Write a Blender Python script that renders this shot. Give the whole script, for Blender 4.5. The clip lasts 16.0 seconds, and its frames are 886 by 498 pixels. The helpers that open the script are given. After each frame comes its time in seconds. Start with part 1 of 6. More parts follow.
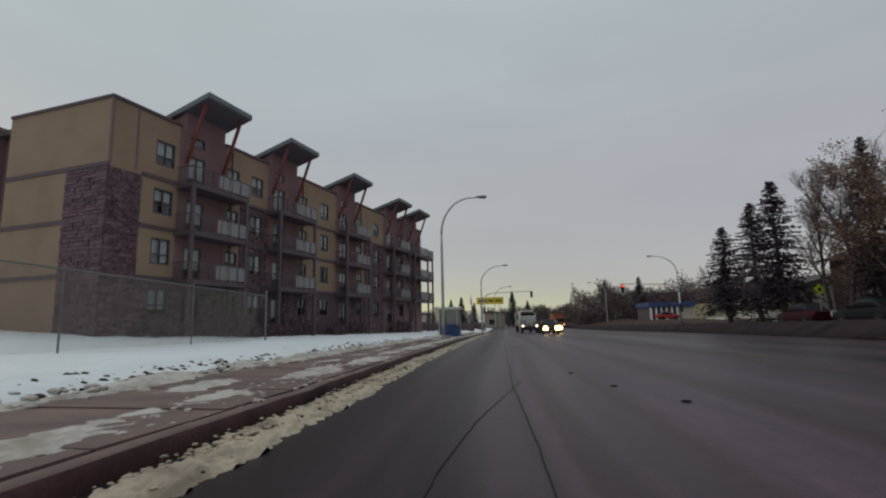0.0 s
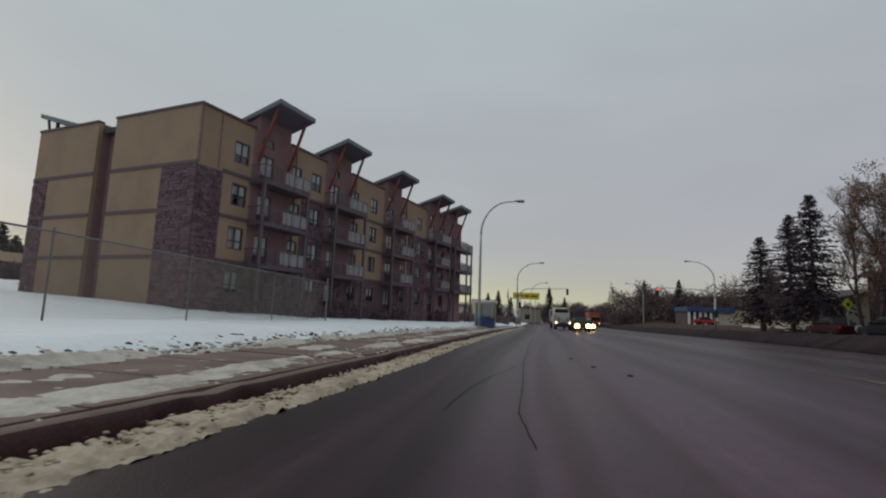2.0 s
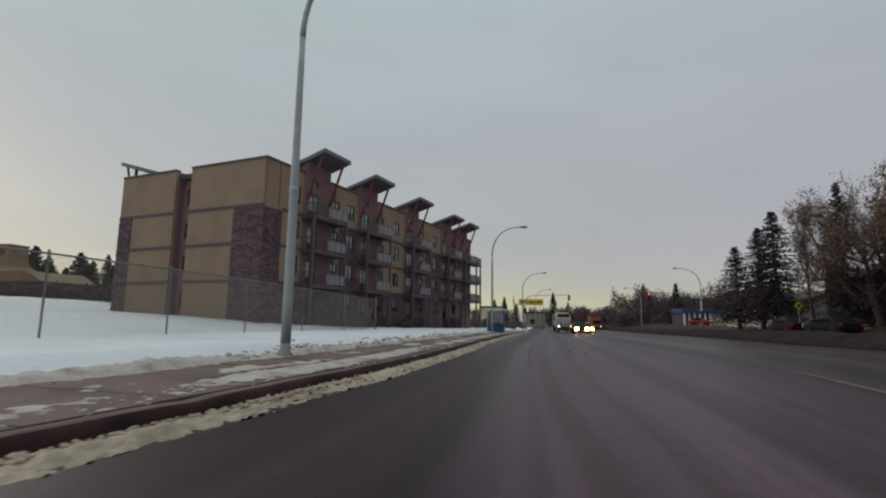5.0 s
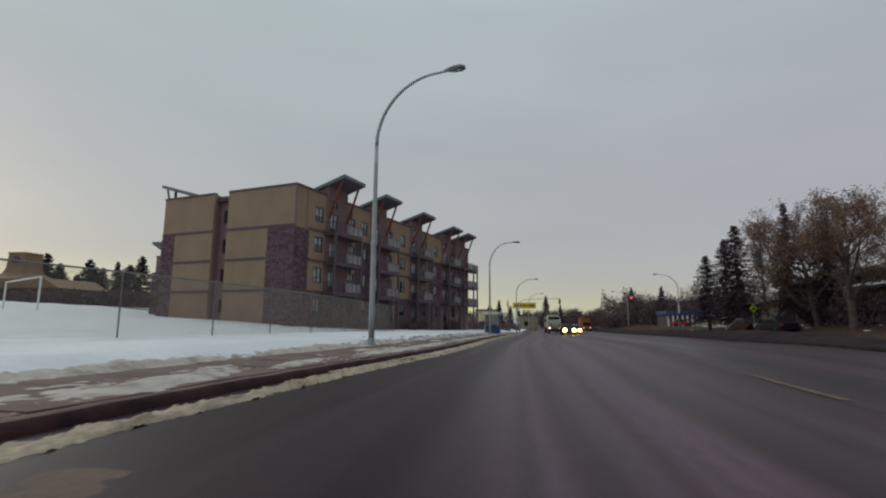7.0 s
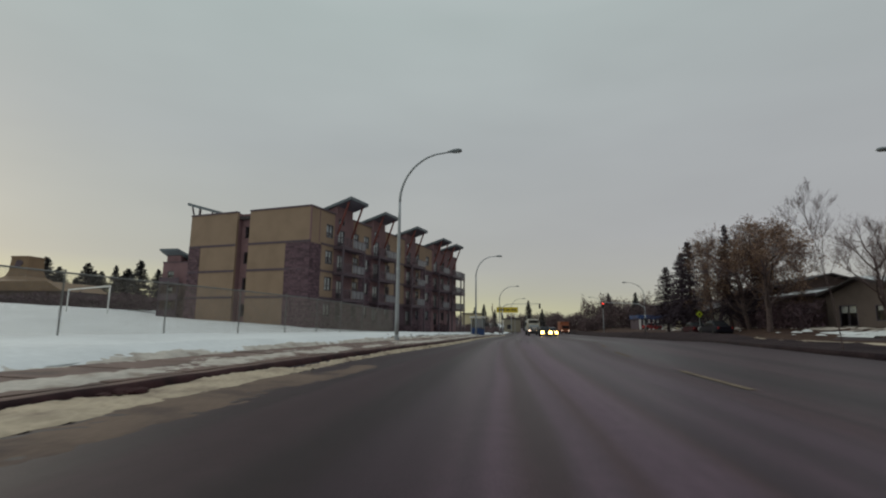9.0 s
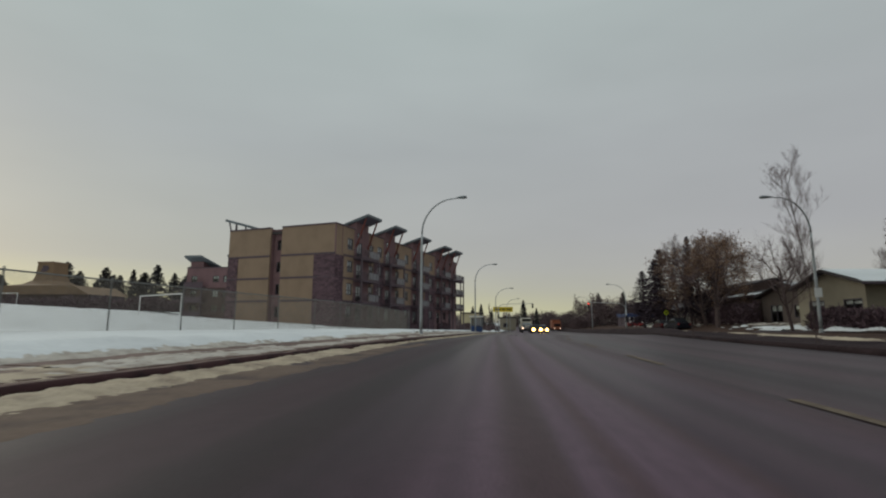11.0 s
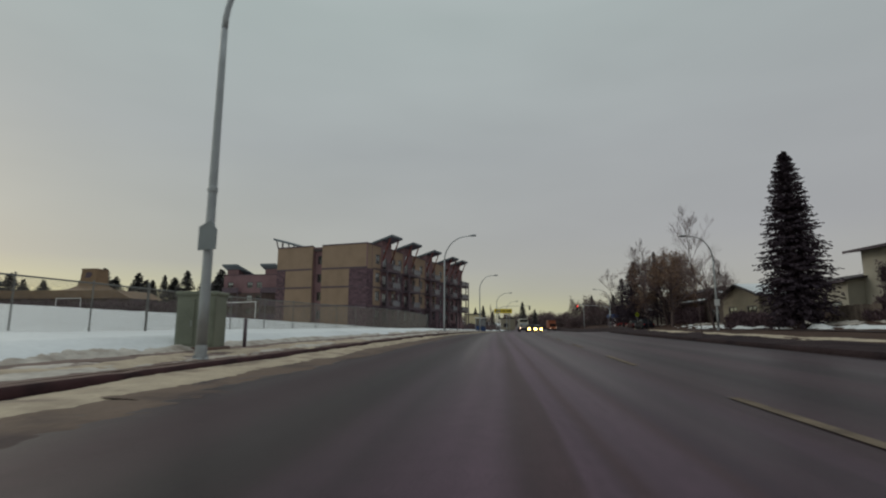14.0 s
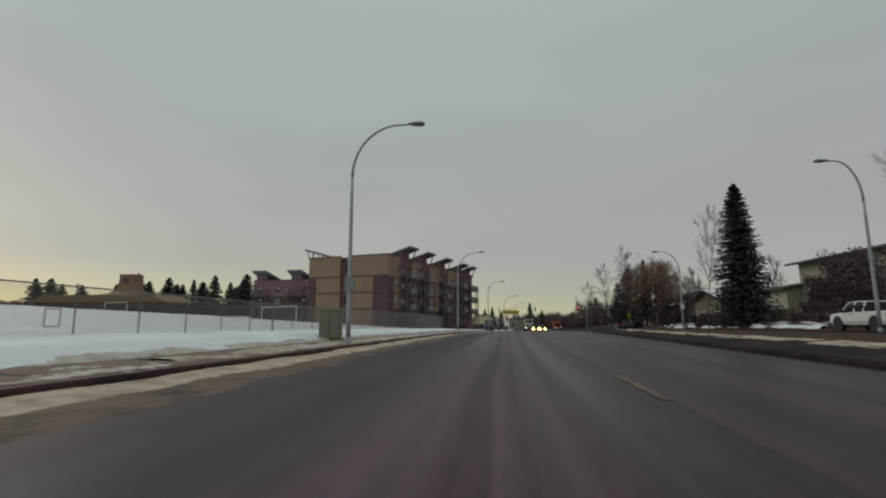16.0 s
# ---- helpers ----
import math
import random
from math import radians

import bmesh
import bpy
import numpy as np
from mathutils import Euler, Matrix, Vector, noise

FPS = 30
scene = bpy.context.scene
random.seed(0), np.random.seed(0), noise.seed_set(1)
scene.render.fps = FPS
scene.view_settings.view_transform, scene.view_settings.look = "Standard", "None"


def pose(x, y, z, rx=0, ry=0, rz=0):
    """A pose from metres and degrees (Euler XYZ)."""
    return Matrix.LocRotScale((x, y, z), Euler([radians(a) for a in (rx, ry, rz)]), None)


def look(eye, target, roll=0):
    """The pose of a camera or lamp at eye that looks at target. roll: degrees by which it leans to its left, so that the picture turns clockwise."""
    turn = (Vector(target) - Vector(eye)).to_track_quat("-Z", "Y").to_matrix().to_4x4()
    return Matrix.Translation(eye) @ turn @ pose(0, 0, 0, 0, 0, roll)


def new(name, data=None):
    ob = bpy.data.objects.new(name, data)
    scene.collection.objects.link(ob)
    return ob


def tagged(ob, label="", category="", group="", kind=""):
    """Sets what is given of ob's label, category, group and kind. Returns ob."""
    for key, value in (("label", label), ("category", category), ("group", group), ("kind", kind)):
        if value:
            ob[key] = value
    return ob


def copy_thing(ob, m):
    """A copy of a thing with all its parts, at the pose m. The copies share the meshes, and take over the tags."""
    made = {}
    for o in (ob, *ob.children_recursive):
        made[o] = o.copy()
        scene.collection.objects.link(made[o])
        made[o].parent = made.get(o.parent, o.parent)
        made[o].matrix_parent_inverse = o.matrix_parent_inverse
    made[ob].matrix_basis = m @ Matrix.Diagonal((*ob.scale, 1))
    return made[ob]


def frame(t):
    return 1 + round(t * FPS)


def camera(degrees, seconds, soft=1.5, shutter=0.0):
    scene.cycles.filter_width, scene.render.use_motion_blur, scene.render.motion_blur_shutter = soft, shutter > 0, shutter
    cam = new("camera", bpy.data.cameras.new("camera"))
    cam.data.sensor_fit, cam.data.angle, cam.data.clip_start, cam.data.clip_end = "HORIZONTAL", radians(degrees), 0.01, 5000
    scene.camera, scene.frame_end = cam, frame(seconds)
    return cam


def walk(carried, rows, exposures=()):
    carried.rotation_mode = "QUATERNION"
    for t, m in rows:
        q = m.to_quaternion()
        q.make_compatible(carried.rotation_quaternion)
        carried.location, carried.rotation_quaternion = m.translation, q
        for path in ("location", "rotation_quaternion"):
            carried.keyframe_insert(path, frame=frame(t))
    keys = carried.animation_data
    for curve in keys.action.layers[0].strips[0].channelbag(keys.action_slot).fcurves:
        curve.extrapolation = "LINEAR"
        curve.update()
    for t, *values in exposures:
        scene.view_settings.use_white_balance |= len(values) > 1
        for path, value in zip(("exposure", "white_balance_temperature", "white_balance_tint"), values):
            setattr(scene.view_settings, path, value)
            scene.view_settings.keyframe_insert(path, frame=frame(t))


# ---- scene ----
cam = camera(84.0, 16.0, soft=2.1, shutter=0.4)
PATH = [
    (0, (0.497, 0.474, 0.562), (0.384, 2.45, 0.851), -1.3),
    (0.5, (0.654, -0.134, 0.561), (0.477, 1.838, 0.841), 0.0),
    (1, (0.763, -0.917, 0.568), (0.543, 1.053, 0.836), 0.3),
    (1.5, (0.788, -1.867, 0.579), (0.503, 0.097, 0.829), 1.8),
    (2, (0.75, -2.657, 0.603), (0.476, -0.692, 0.854), 2.1),
    (2.5, (0.696, -3.394, 0.645), (0.487, -1.423, 0.911), 0.8),
    (3, (0.626, -4.449, 0.683), (0.397, -2.479, 0.946), 0.1),
    (3.5, (0.604, -5.655, 0.718), (0.427, -3.681, 0.99), -1.0),
    (4, (0.601, -7.166, 0.733), (0.353, -5.201, 1.012), -0.5),
    (4.2, (0.595, -7.814, 0.734), (0.302, -5.855, 1.007), 0.6),
    (6.5, (0.45, -15.412, 0.77), (0.183, -13.45, 1.055), 0.8),
    (7, (0.506, -17.224, 0.774), (0.242, -15.262, 1.061), 0.4),
    (7.5, (0.534, -19.164, 0.766), (0.244, -17.207, 1.061), 1.7),
    (8, (0.633, -21.105, 0.757), (0.414, -19.139, 1.055), 1.1),
    (8.5, (0.679, -23.151, 0.745), (0.464, -21.185, 1.042), 0.9),
    (9, (0.683, -25.32, 0.733), (0.478, -23.353, 1.033), 0.6),
    (9.2, (0.686, -26.251, 0.73), (0.476, -24.283, 1.019), 0.7),
    (11.5, (0.69, -37.792, 0.656), (0.511, -35.822, 0.954), -0.1),
    (12, (0.667, -40.32, 0.661), (0.475, -38.351, 0.959), -1.0),
    (12.5, (0.642, -42.891, 0.667), (0.418, -40.926, 0.962), -0.3),
    (13, (0.62, -45.384, 0.687), (0.398, -43.418, 0.98), 0.6),
    (13.5, (0.585, -47.858, 0.711), (0.382, -45.89, 1.002), 0.8),
    (14, (0.56, -50.394, 0.736), (0.366, -48.426, 1.033), 0.1),
    (14.5, (0.739, -52.966, 0.778), (0.529, -50.999, 1.072), 0.3),
    (15, (0.872, -55.614, 0.798), (0.654, -53.648, 1.096), 0.6),
    (15.5, (0.973, -58.338, 0.814), (0.77, -56.371, 1.113), 0.1),
    (16, (1.117, -61.184, 0.842), (0.885, -59.221, 1.14), -0.1),
]
walk(cam, [(t, look(eye, target, roll)) for t, eye, target, roll in PATH],
     exposures=[(0, 0.0, 6380, 10), (7.1, 0.0, 6380, 10), (7.5, -0.05, 6380, 10), (8.0, -0.05, 6620, 7), (9.0, -0.07, 6620, 7), (11.5, -0.08, 6600, 7), (12.1, -0.15, 6600, 7), (16.0, -0.16, 6600, 7)])

# ---- world, sun ----
world = bpy.data.worlds.new("overcast_sky")
scene.world = world
world.use_nodes = True
wt = world.node_tree
wt.nodes.clear()
w_out = wt.nodes.new("ShaderNodeOutputWorld")
w_bg = wt.nodes.new("ShaderNodeBackground")
w_tc = wt.nodes.new("ShaderNodeTexCoord")
w_sep = wt.nodes.new("ShaderNodeSeparateXYZ")
wt.links.new(w_tc.outputs["Generated"], w_sep.inputs[0])


def ramp(nt, stops):
    r = nt.nodes.new("ShaderNodeValToRGB")
    el = r.color_ramp.elements
    while len(el) < len(stops):
        el.new(0.5)
    for e, (p, c) in zip(el, stops):
        e.position, e.color = p, (*c, 1)
    return r


# cloud layer: brighter overhead, a paler rim over the horizon
w_grey = ramp(wt, [(0.0, (0.295, 0.290, 0.281)), (0.02, (0.453, 0.440, 0.362)), (0.07, (0.423, 0.415, 0.402)), (0.17, (0.394, 0.395, 0.417)),
                   (0.33, (0.399, 0.415, 0.437)), (0.55, (0.413, 0.460, 0.472)), (1.0, (0.787, 0.860, 0.904))])
w_warm = ramp(wt, [(0.0, (0.324, 0.310, 0.221)), (0.025, (0.660, 0.650, 0.355)), (0.06, (0.520, 0.515, 0.375)), (0.11, (0.420, 0.420, 0.392)),
                   (0.33, (0.404, 0.430, 0.442)), (0.55, (0.413, 0.470, 0.472)), (1.0, (0.787, 0.860, 0.904))])
wt.links.new(w_sep.outputs["Z"], w_grey.inputs[0])
wt.links.new(w_sep.outputs["Z"], w_warm.inputs[0])
w_side = wt.nodes.new("ShaderNodeMapRange")
w_side.inputs["From Min"].default_value, w_side.inputs["From Max"].default_value = 0.45, -0.55
wt.links.new(w_sep.outputs["X"], w_side.inputs["Value"])
w_mix = wt.nodes.new("ShaderNodeMix")
w_mix.data_type = "RGBA"
wt.links.new(w_side.outputs[0], w_mix.inputs["Factor"])
wt.links.new(w_grey.outputs[0], w_mix.inputs["A"])
wt.links.new(w_warm.outputs[0], w_mix.inputs["B"])
w_map = wt.nodes.new("ShaderNodeMapping")
w_map.inputs["Scale"].default_value = (1.2, 1.2, 4.0)
wt.links.new(w_tc.outputs["Generated"], w_map.inputs["Vector"])
w_noise = wt.nodes.new("ShaderNodeTexNoise")
w_noise.inputs["Scale"].default_value, w_noise.inputs["Detail"].default_value = 1.6, 3
wt.links.new(w_map.outputs[0], w_noise.inputs["Vector"])
w_cl = wt.nodes.new("ShaderNodeMapRange")
w_cl.inputs["From Min"].default_value, w_cl.inputs["From Max"].default_value = 0.3, 0.7
w_cl.inputs["To Min"].default_value, w_cl.inputs["To Max"].default_value = 0.95, 1.05
wt.links.new(w_noise.outputs["Fac"], w_cl.inputs["Value"])
w_mul = wt.nodes.new("ShaderNodeMix")
w_mul.data_type, w_mul.blend_type = "RGBA", "MULTIPLY"
w_mul.inputs["Factor"].default_value = 1.0
wt.links.new(w_mix.outputs["Result"], w_mul.inputs["A"])
wt.links.new(w_cl.outputs[0], w_mul.inputs["B"])
# the blue of the clear sky above the cloud, faintly
w_sky = wt.nodes.new("ShaderNodeTexSky")
w_sky.sky_type, w_sky.sun_disc = "NISHITA", False
w_sky.sun_elevation, w_sky.sun_rotation = radians(14), radians(-60)
w_scale = wt.nodes.new("ShaderNodeMix")
w_scale.data_type, w_scale.blend_type = "RGBA", "ADD"
w_scale.inputs["Factor"].default_value = 0.006
wt.links.new(w_mul.outputs["Result"], w_scale.inputs["A"])
wt.links.new(w_sky.outputs[0], w_scale.inputs["B"])
wt.links.new(w_scale.outputs["Result"], w_bg.inputs["Color"])
w_bg.inputs["Strength"].default_value = 1.0
wt.links.new(w_bg.outputs[0], w_out.inputs["Surface"])

sun = new("sun", bpy.data.lights.new("sun", "SUN"))
sun.data.energy, sun.data.angle, sun.data.color = 0.5, radians(25), (1.0, 0.93, 0.82)
sun.matrix_world = look((-60, 35, 40), (0, 0, 0))


# ---- materials ----
def mat(name, base, rough=0.8, var=0.25, scale=3.0, bump=0.15, fine=40.0, metal=0.0, tint=None, stretch=(1, 1, 1), per_object=0.0, per_island=0.0, spec=0.4, bump_dist=0.02):
    """A surface with variation at two scales and fine relief."""
    m = bpy.data.materials.new(name)
    m.use_nodes = True
    nt = m.node_tree
    b = nt.nodes["Principled BSDF"]
    tc = nt.nodes.new("ShaderNodeTexCoord")
    mp = nt.nodes.new("ShaderNodeMapping")
    mp.inputs["Scale"].default_value = stretch
    nt.links.new(tc.outputs["Object"], mp.inputs["Vector"])
    n1 = nt.nodes.new("ShaderNodeTexNoise")
    n1.inputs["Scale"].default_value, n1.inputs["Detail"].default_value = scale, 4
    n2 = nt.nodes.new("ShaderNodeTexNoise")
    n2.inputs["Scale"].default_value, n2.inputs["Detail"].default_value = fine, 3
    for n in (n1, n2):
        nt.links.new(mp.outputs[0], n.inputs["Vector"])
    other = tint or tuple(c * (1 - var) for c in base)
    lift = tuple(min(1, c * (1 + var * 0.6)) for c in base)
    r = ramp(nt, [(0.3, other), (0.5, base), (0.72, lift)])
    nt.links.new(n1.outputs["Fac"], r.inputs[0])
    mr = nt.nodes.new("ShaderNodeMapRange")
    mr.inputs["From Min"].default_value, mr.inputs["From Max"].default_value = 0.25, 0.75
    mr.inputs["To Min"].default_value, mr.inputs["To Max"].default_value = 1 - var * 0.6, 1 + var * 0.5
    nt.links.new(n2.outputs["Fac"], mr.inputs["Value"])
    mx = nt.nodes.new("ShaderNodeMix")
    mx.data_type, mx.blend_type = "RGBA", "MULTIPLY"
    mx.inputs["Factor"].default_value = 1.0
    nt.links.new(r.outputs[0], mx.inputs["A"])
    nt.links.new(mr.outputs[0], mx.inputs["B"])
    col = mx.outputs["Result"]
    for amount, node, out in ((per_object, "ShaderNodeObjectInfo", "Random"), (per_island, "ShaderNodeNewGeometry", "Random Per Island")):
        if amount:
            oi = nt.nodes.new(node)
            rr = nt.nodes.new("ShaderNodeMapRange")
            rr.inputs["To Min"].default_value, rr.inputs["To Max"].default_value = 1 - amount, 1 + amount
            nt.links.new(oi.outputs[out], rr.inputs["Value"])
            m2 = nt.nodes.new("ShaderNodeMix")
            m2.data_type, m2.blend_type = "RGBA", "MULTIPLY"
            m2.inputs["Factor"].default_value = 1.0
            nt.links.new(col, m2.inputs["A"])
            nt.links.new(rr.outputs[0], m2.inputs["B"])
            col = m2.outputs["Result"]
    nt.links.new(col, b.inputs["Base Color"])
    b.inputs["Roughness"].default_value, b.inputs["Metallic"].default_value = rough, metal
    b.inputs["Specular IOR Level"].default_value = spec
    if bump:
        bp = nt.nodes.new("ShaderNodeBump")
        bp.inputs["Strength"].default_value, bp.inputs["Distance"].default_value = bump, bump_dist
        nt.links.new(n2.outputs["Fac"], bp.inputs["Height"])
        nt.links.new(bp.outputs[0], b.inputs["Normal"])
    return m


def glow(name, color, strength):
    m = bpy.data.materials.new(name)
    m.use_nodes = True
    b = m.node_tree.nodes["Principled BSDF"]
    b.inputs["Base Color"].default_value = (*color, 1)
    b.inputs["Emission Color"].default_value = (*color, 1)
    b.inputs["Emission Strength"].default_value = strength
    return m


def asphalt(name, dark, light, coord="Object", across=1.0, tracks=None, wet=0.5):
    """Damp asphalt: long streaks along the lanes, dull salt patches, fine grit; tracks: the dried and wet wheel tracks
    across the road, from 0 to 3, with sky sheen tinted into the pale ones.
    """
    m = bpy.data.materials.new(name)
    m.use_nodes = True
    nt = m.node_tree
    b = nt.nodes["Principled BSDF"]
    tc = nt.nodes.new("ShaderNodeTexCoord")

    def nz(sc, det, stretch):
        mp = nt.nodes.new("ShaderNodeMapping")
        mp.inputs["Scale"].default_value = stretch
        nt.links.new(tc.outputs[coord], mp.inputs["Vector"])
        n = nt.nodes.new("ShaderNodeTexNoise")
        n.inputs["Scale"].default_value, n.inputs["Detail"].default_value = sc, det
        nt.links.new(mp.outputs[0], n.inputs["Vector"])
        return n.outputs["Fac"]

    streak = nz(1.0, 3, (0.8 * across, 0.008, 1))
    thin = nz(1.0, 2, (3.2 * across, 0.02, 1))
    patch = nz(0.30, 4, (across, 0.25, 1))
    grit = nz(60, 2, (across, 1, 1))
    mid = nz(7, 4, (across, 0.6, 1))
    r = ramp(nt, [(0.38, dark), (0.5, tuple((a + c) / 2 for a, c in zip(dark, light))), (0.63, light)])
    nt.links.new(streak, r.inputs[0])
    col = r.outputs[0]
    for src, lo, hi in ((thin, 0.78, 1.22), (patch, 0.8, 1.2), (mid, 0.88, 1.12), (grit, 0.75, 1.25)):
        mr = nt.nodes.new("ShaderNodeMapRange")
        mr.inputs["From Min"].default_value, mr.inputs["From Max"].default_value = 0.3, 0.7
        mr.inputs["To Min"].default_value, mr.inputs["To Max"].default_value = lo, hi
        nt.links.new(src, mr.inputs["Value"])
        mx = nt.nodes.new("ShaderNodeMix")
        mx.data_type, mx.blend_type = "RGBA", "MULTIPLY"
        mx.inputs["Factor"].default_value = 1.0
        nt.links.new(col, mx.inputs["A"])
        nt.links.new(mr.outputs[0], mx.inputs["B"])
        col = mx.outputs["Result"]
    if tracks:
        sx = nt.nodes.new("ShaderNodeSeparateXYZ")
        nt.links.new(tc.outputs[coord], sx.inputs[0])
        sway = nt.nodes.new("ShaderNodeMath")
        sway.operation = "MULTIPLY_ADD"
        nt.links.new(nz(1.0, 3, (1.4, 0.10, 1)), sway.inputs[0])
        sway.inputs[1].default_value = 0.11
        nt.links.new(sx.outputs["X"], sway.inputs[2])
        shift = nt.nodes.new("ShaderNodeMath")
        shift.operation = "MULTIPLY_ADD"
        nt.links.new(sway.outputs[0], shift.inputs[0])
        shift.inputs[1].default_value, shift.inputs[2].default_value = 1 / 3, -0.055 / 3
        # bright tracks get a bluish tint that stands in for sky sheen
        mr = ramp(nt, [(p / 3, (v * (1.06 if v < 1 else 0.96), v * 0.97, v * (0.93 if v < 1 else 1.07))) for p, v in tracks])
        mr.color_ramp.interpolation = "EASE"
        nt.links.new(shift.outputs[0], mr.inputs[0])
        mx = nt.nodes.new("ShaderNodeMix")
        mx.data_type, mx.blend_type = "RGBA", "MULTIPLY"
        mx.inputs["Factor"].default_value = 1.0
        nt.links.new(col, mx.inputs["A"])
        nt.links.new(mr.outputs[0], mx.inputs["B"])
        col = mx.outputs["Result"]
    nt.links.new(col, b.inputs["Base Color"])
    rr = nt.nodes.new("ShaderNodeMapRange")
    rr.inputs["From Min"].default_value, rr.inputs["From Max"].default_value = 0.3, 0.7
    rr.inputs["To Min"].default_value, rr.inputs["To Max"].default_value = wet, wet + 0.2
    nt.links.new(streak, rr.inputs["Value"])
    nt.links.new(rr.outputs[0], b.inputs["Roughness"])
    b.inputs["Specular IOR Level"].default_value = 0.12
    bp = nt.nodes.new("ShaderNodeBump")
    bp.inputs["Strength"].default_value, bp.inputs["Distance"].default_value = 0.35, 0.01
    nt.links.new(grit, bp.inputs["Height"])
    nt.links.new(bp.outputs[0], b.inputs["Normal"])
    return m


# values past 2 also darken the far lane to imitate lens falloff
TRACKS = [(0, 0.38), (0.15, 0.55), (0.28, 0.42), (0.42, 0.58), (0.56, 0.55), (0.7, 0.42), (0.8, 1.48), (0.87, 1.57), (0.9, 1.20), (0.93, 1.57), (0.98, 0.85), (1.02, 0.88), (1.05, 1.46), (1.1, 1.34), (1.15, 0.90),
          (1.21, 1.50), (1.32, 1.62), (1.39, 0.95), (1.44, 1.00), (1.52, 1.36), (1.7, 1.25), (1.9, 0.75), (1.96, 0.6), (2.0, 0.95), (2.09, 0.85), (2.15, 0.42), (2.25, 0.55), (2.31, 0.95), (2.42, 0.9), (2.5, 0.52),
          (2.65, 0.85), (3.0, 0.45)]
M_ROAD = asphalt("damp_asphalt", (0.0275, 0.0138, 0.0185), (0.0600, 0.0360, 0.0460), "UV", 3.7, TRACKS, 0.34)
M_SERVICE = asphalt("side_asphalt", (0.026, 0.017, 0.019), (0.05, 0.0348, 0.037))
M_SNOW = mat("field_snow", (0.63, 0.655, 0.66), 0.7, 0.10, 0.35, 0.4, 6, bump_dist=0.05)
M_SNOW_OLD = mat("trodden_snow", (0.41, 0.375, 0.330), 0.75, 0.3, 2.2, 0.6, 14, tint=(0.25, 0.206, 0.167), bump_dist=0.04)
M_SNOW_DIRTY = mat("gritty_gutter_snow", (0.375, 0.308, 0.222), 0.8, 0.3, 1.6, 0.7, 18, tint=(0.20, 0.15, 0.11), bump_dist=0.03)
M_VERGE = mat("dead_grass_and_dirt", (0.066, 0.041, 0.031), 0.95, 0.45, 0.9, 0.8, 14, tint=(0.0396, 0.0247, 0.0242), bump_dist=0.05, spec=0.1)
M_BERM = mat("dark_bank", (0.031, 0.020, 0.021), 0.9, 0.45, 0.8, 0.9, 9, tint=(0.015, 0.00912, 0.0118), bump_dist=0.06, spec=0.1)
M_WALK = mat("worn_concrete", (0.138, 0.090, 0.075), 0.85, 0.3, 1.3, 0.3, 50, tint=(0.0837, 0.055, 0.0473), per_object=0.08)
# dark kerb colour includes the shade under the lip; grit and rubble share it
M_KERB = mat("shaded_kerb_and_grit", (0.046, 0.021, 0.022), 0.85, 0.4, 1.8, 0.4, 30, tint=(0.0185, 0.00931, 0.011), spec=0.15)
M_SLUSH_TAN = mat("tan_slush", (0.125, 0.088, 0.068), 0.85, 0.25, 1.2, 0.4, 14, tint=(0.06, 0.042, 0.040), spec=0.2)
M_LINE = mat("worn_road_paint", (0.139, 0.107, 0.0763), 0.9, 0.4, 2.5, 0.2, 25, tint=(0.0929, 0.0704, 0.0557), spec=0.2)
M_TAR = mat("tar_seam", (0.033, 0.022, 0.026), 0.9, 0.3, 4, 0.2, spec=0.1)
M_STUCCO = mat("tan_stucco", (0.275, 0.192, 0.132), 0.9, 0.12, 0.5, 0.25, 60)
M_STUCCO_DK = mat("brown_stucco", (0.205, 0.120, 0.126), 0.9, 0.15, 0.6, 0.25, 60)
M_BAND = mat("dark_trim", (0.098, 0.068, 0.082), 0.7, 0.2, 2, 0.1)
M_STONE = mat("ledge_stone", (0.130, 0.078, 0.094), 0.85, 0.3, 2, 0.5, 25, per_island=0.35, tint=(0.066, 0.038, 0.046))
M_STONE_PIECE = mat("ledge_stone_piece", (0.130, 0.078, 0.094), 0.85, 0.3, 1.2, 0.5, 9, per_object=0.32, tint=(0.07, 0.041, 0.050))
M_MORTAR = mat("stone_backing", (0.100, 0.064, 0.076), 0.95, 0.2, 3, 0.3)
M_ROOFEDGE = mat("slate_blue_fascia", (0.135, 0.155, 0.17), 0.5, 0.12, 1.0, 0.1)
M_SOFFIT = mat("dark_soffit", (0.11, 0.096, 0.12), 0.7, 0.15, 1.5, 0.1)
M_STRUT = mat("red_timber", (0.17, 0.042, 0.034), 0.6, 0.25, 3, 0.15)
M_BROWN = mat("dark_steel_frame", (0.098, 0.072, 0.086), 0.5, 0.2, 3, 0.05)
M_WINFRAME = mat("dark_window_frame", (0.068, 0.056, 0.068), 0.5, 0.15, 3, 0.05)
M_CURTAIN = mat("pale_blind", (0.62, 0.61, 0.58), 0.9, 0.15, 2, 0.1)
# dark fill: the dimness of rooms and openings is put into its colour
M_INSIDE = mat("dim_shade_fill", (0.105, 0.080, 0.095), 0.9, 0.2, 1, 0)
M_GALV = mat("galvanised_steel", (0.36, 0.38, 0.39), 0.5, 0.12, 2.0, 0.08, 30, metal=0.35)
M_FENCE = mat("fence_steel", (0.16, 0.158, 0.150), 0.6, 0.2, 3, 0.05, metal=0.3)
M_WIRE = mat("chain_link_wire", (0.175, 0.155, 0.135), 0.7, 0.2, 3, 0.0, metal=0.2)
M_GREEN = mat("green_cabinet_paint", (0.171, 0.186, 0.14), 0.55, 0.18, 1.5, 0.1)
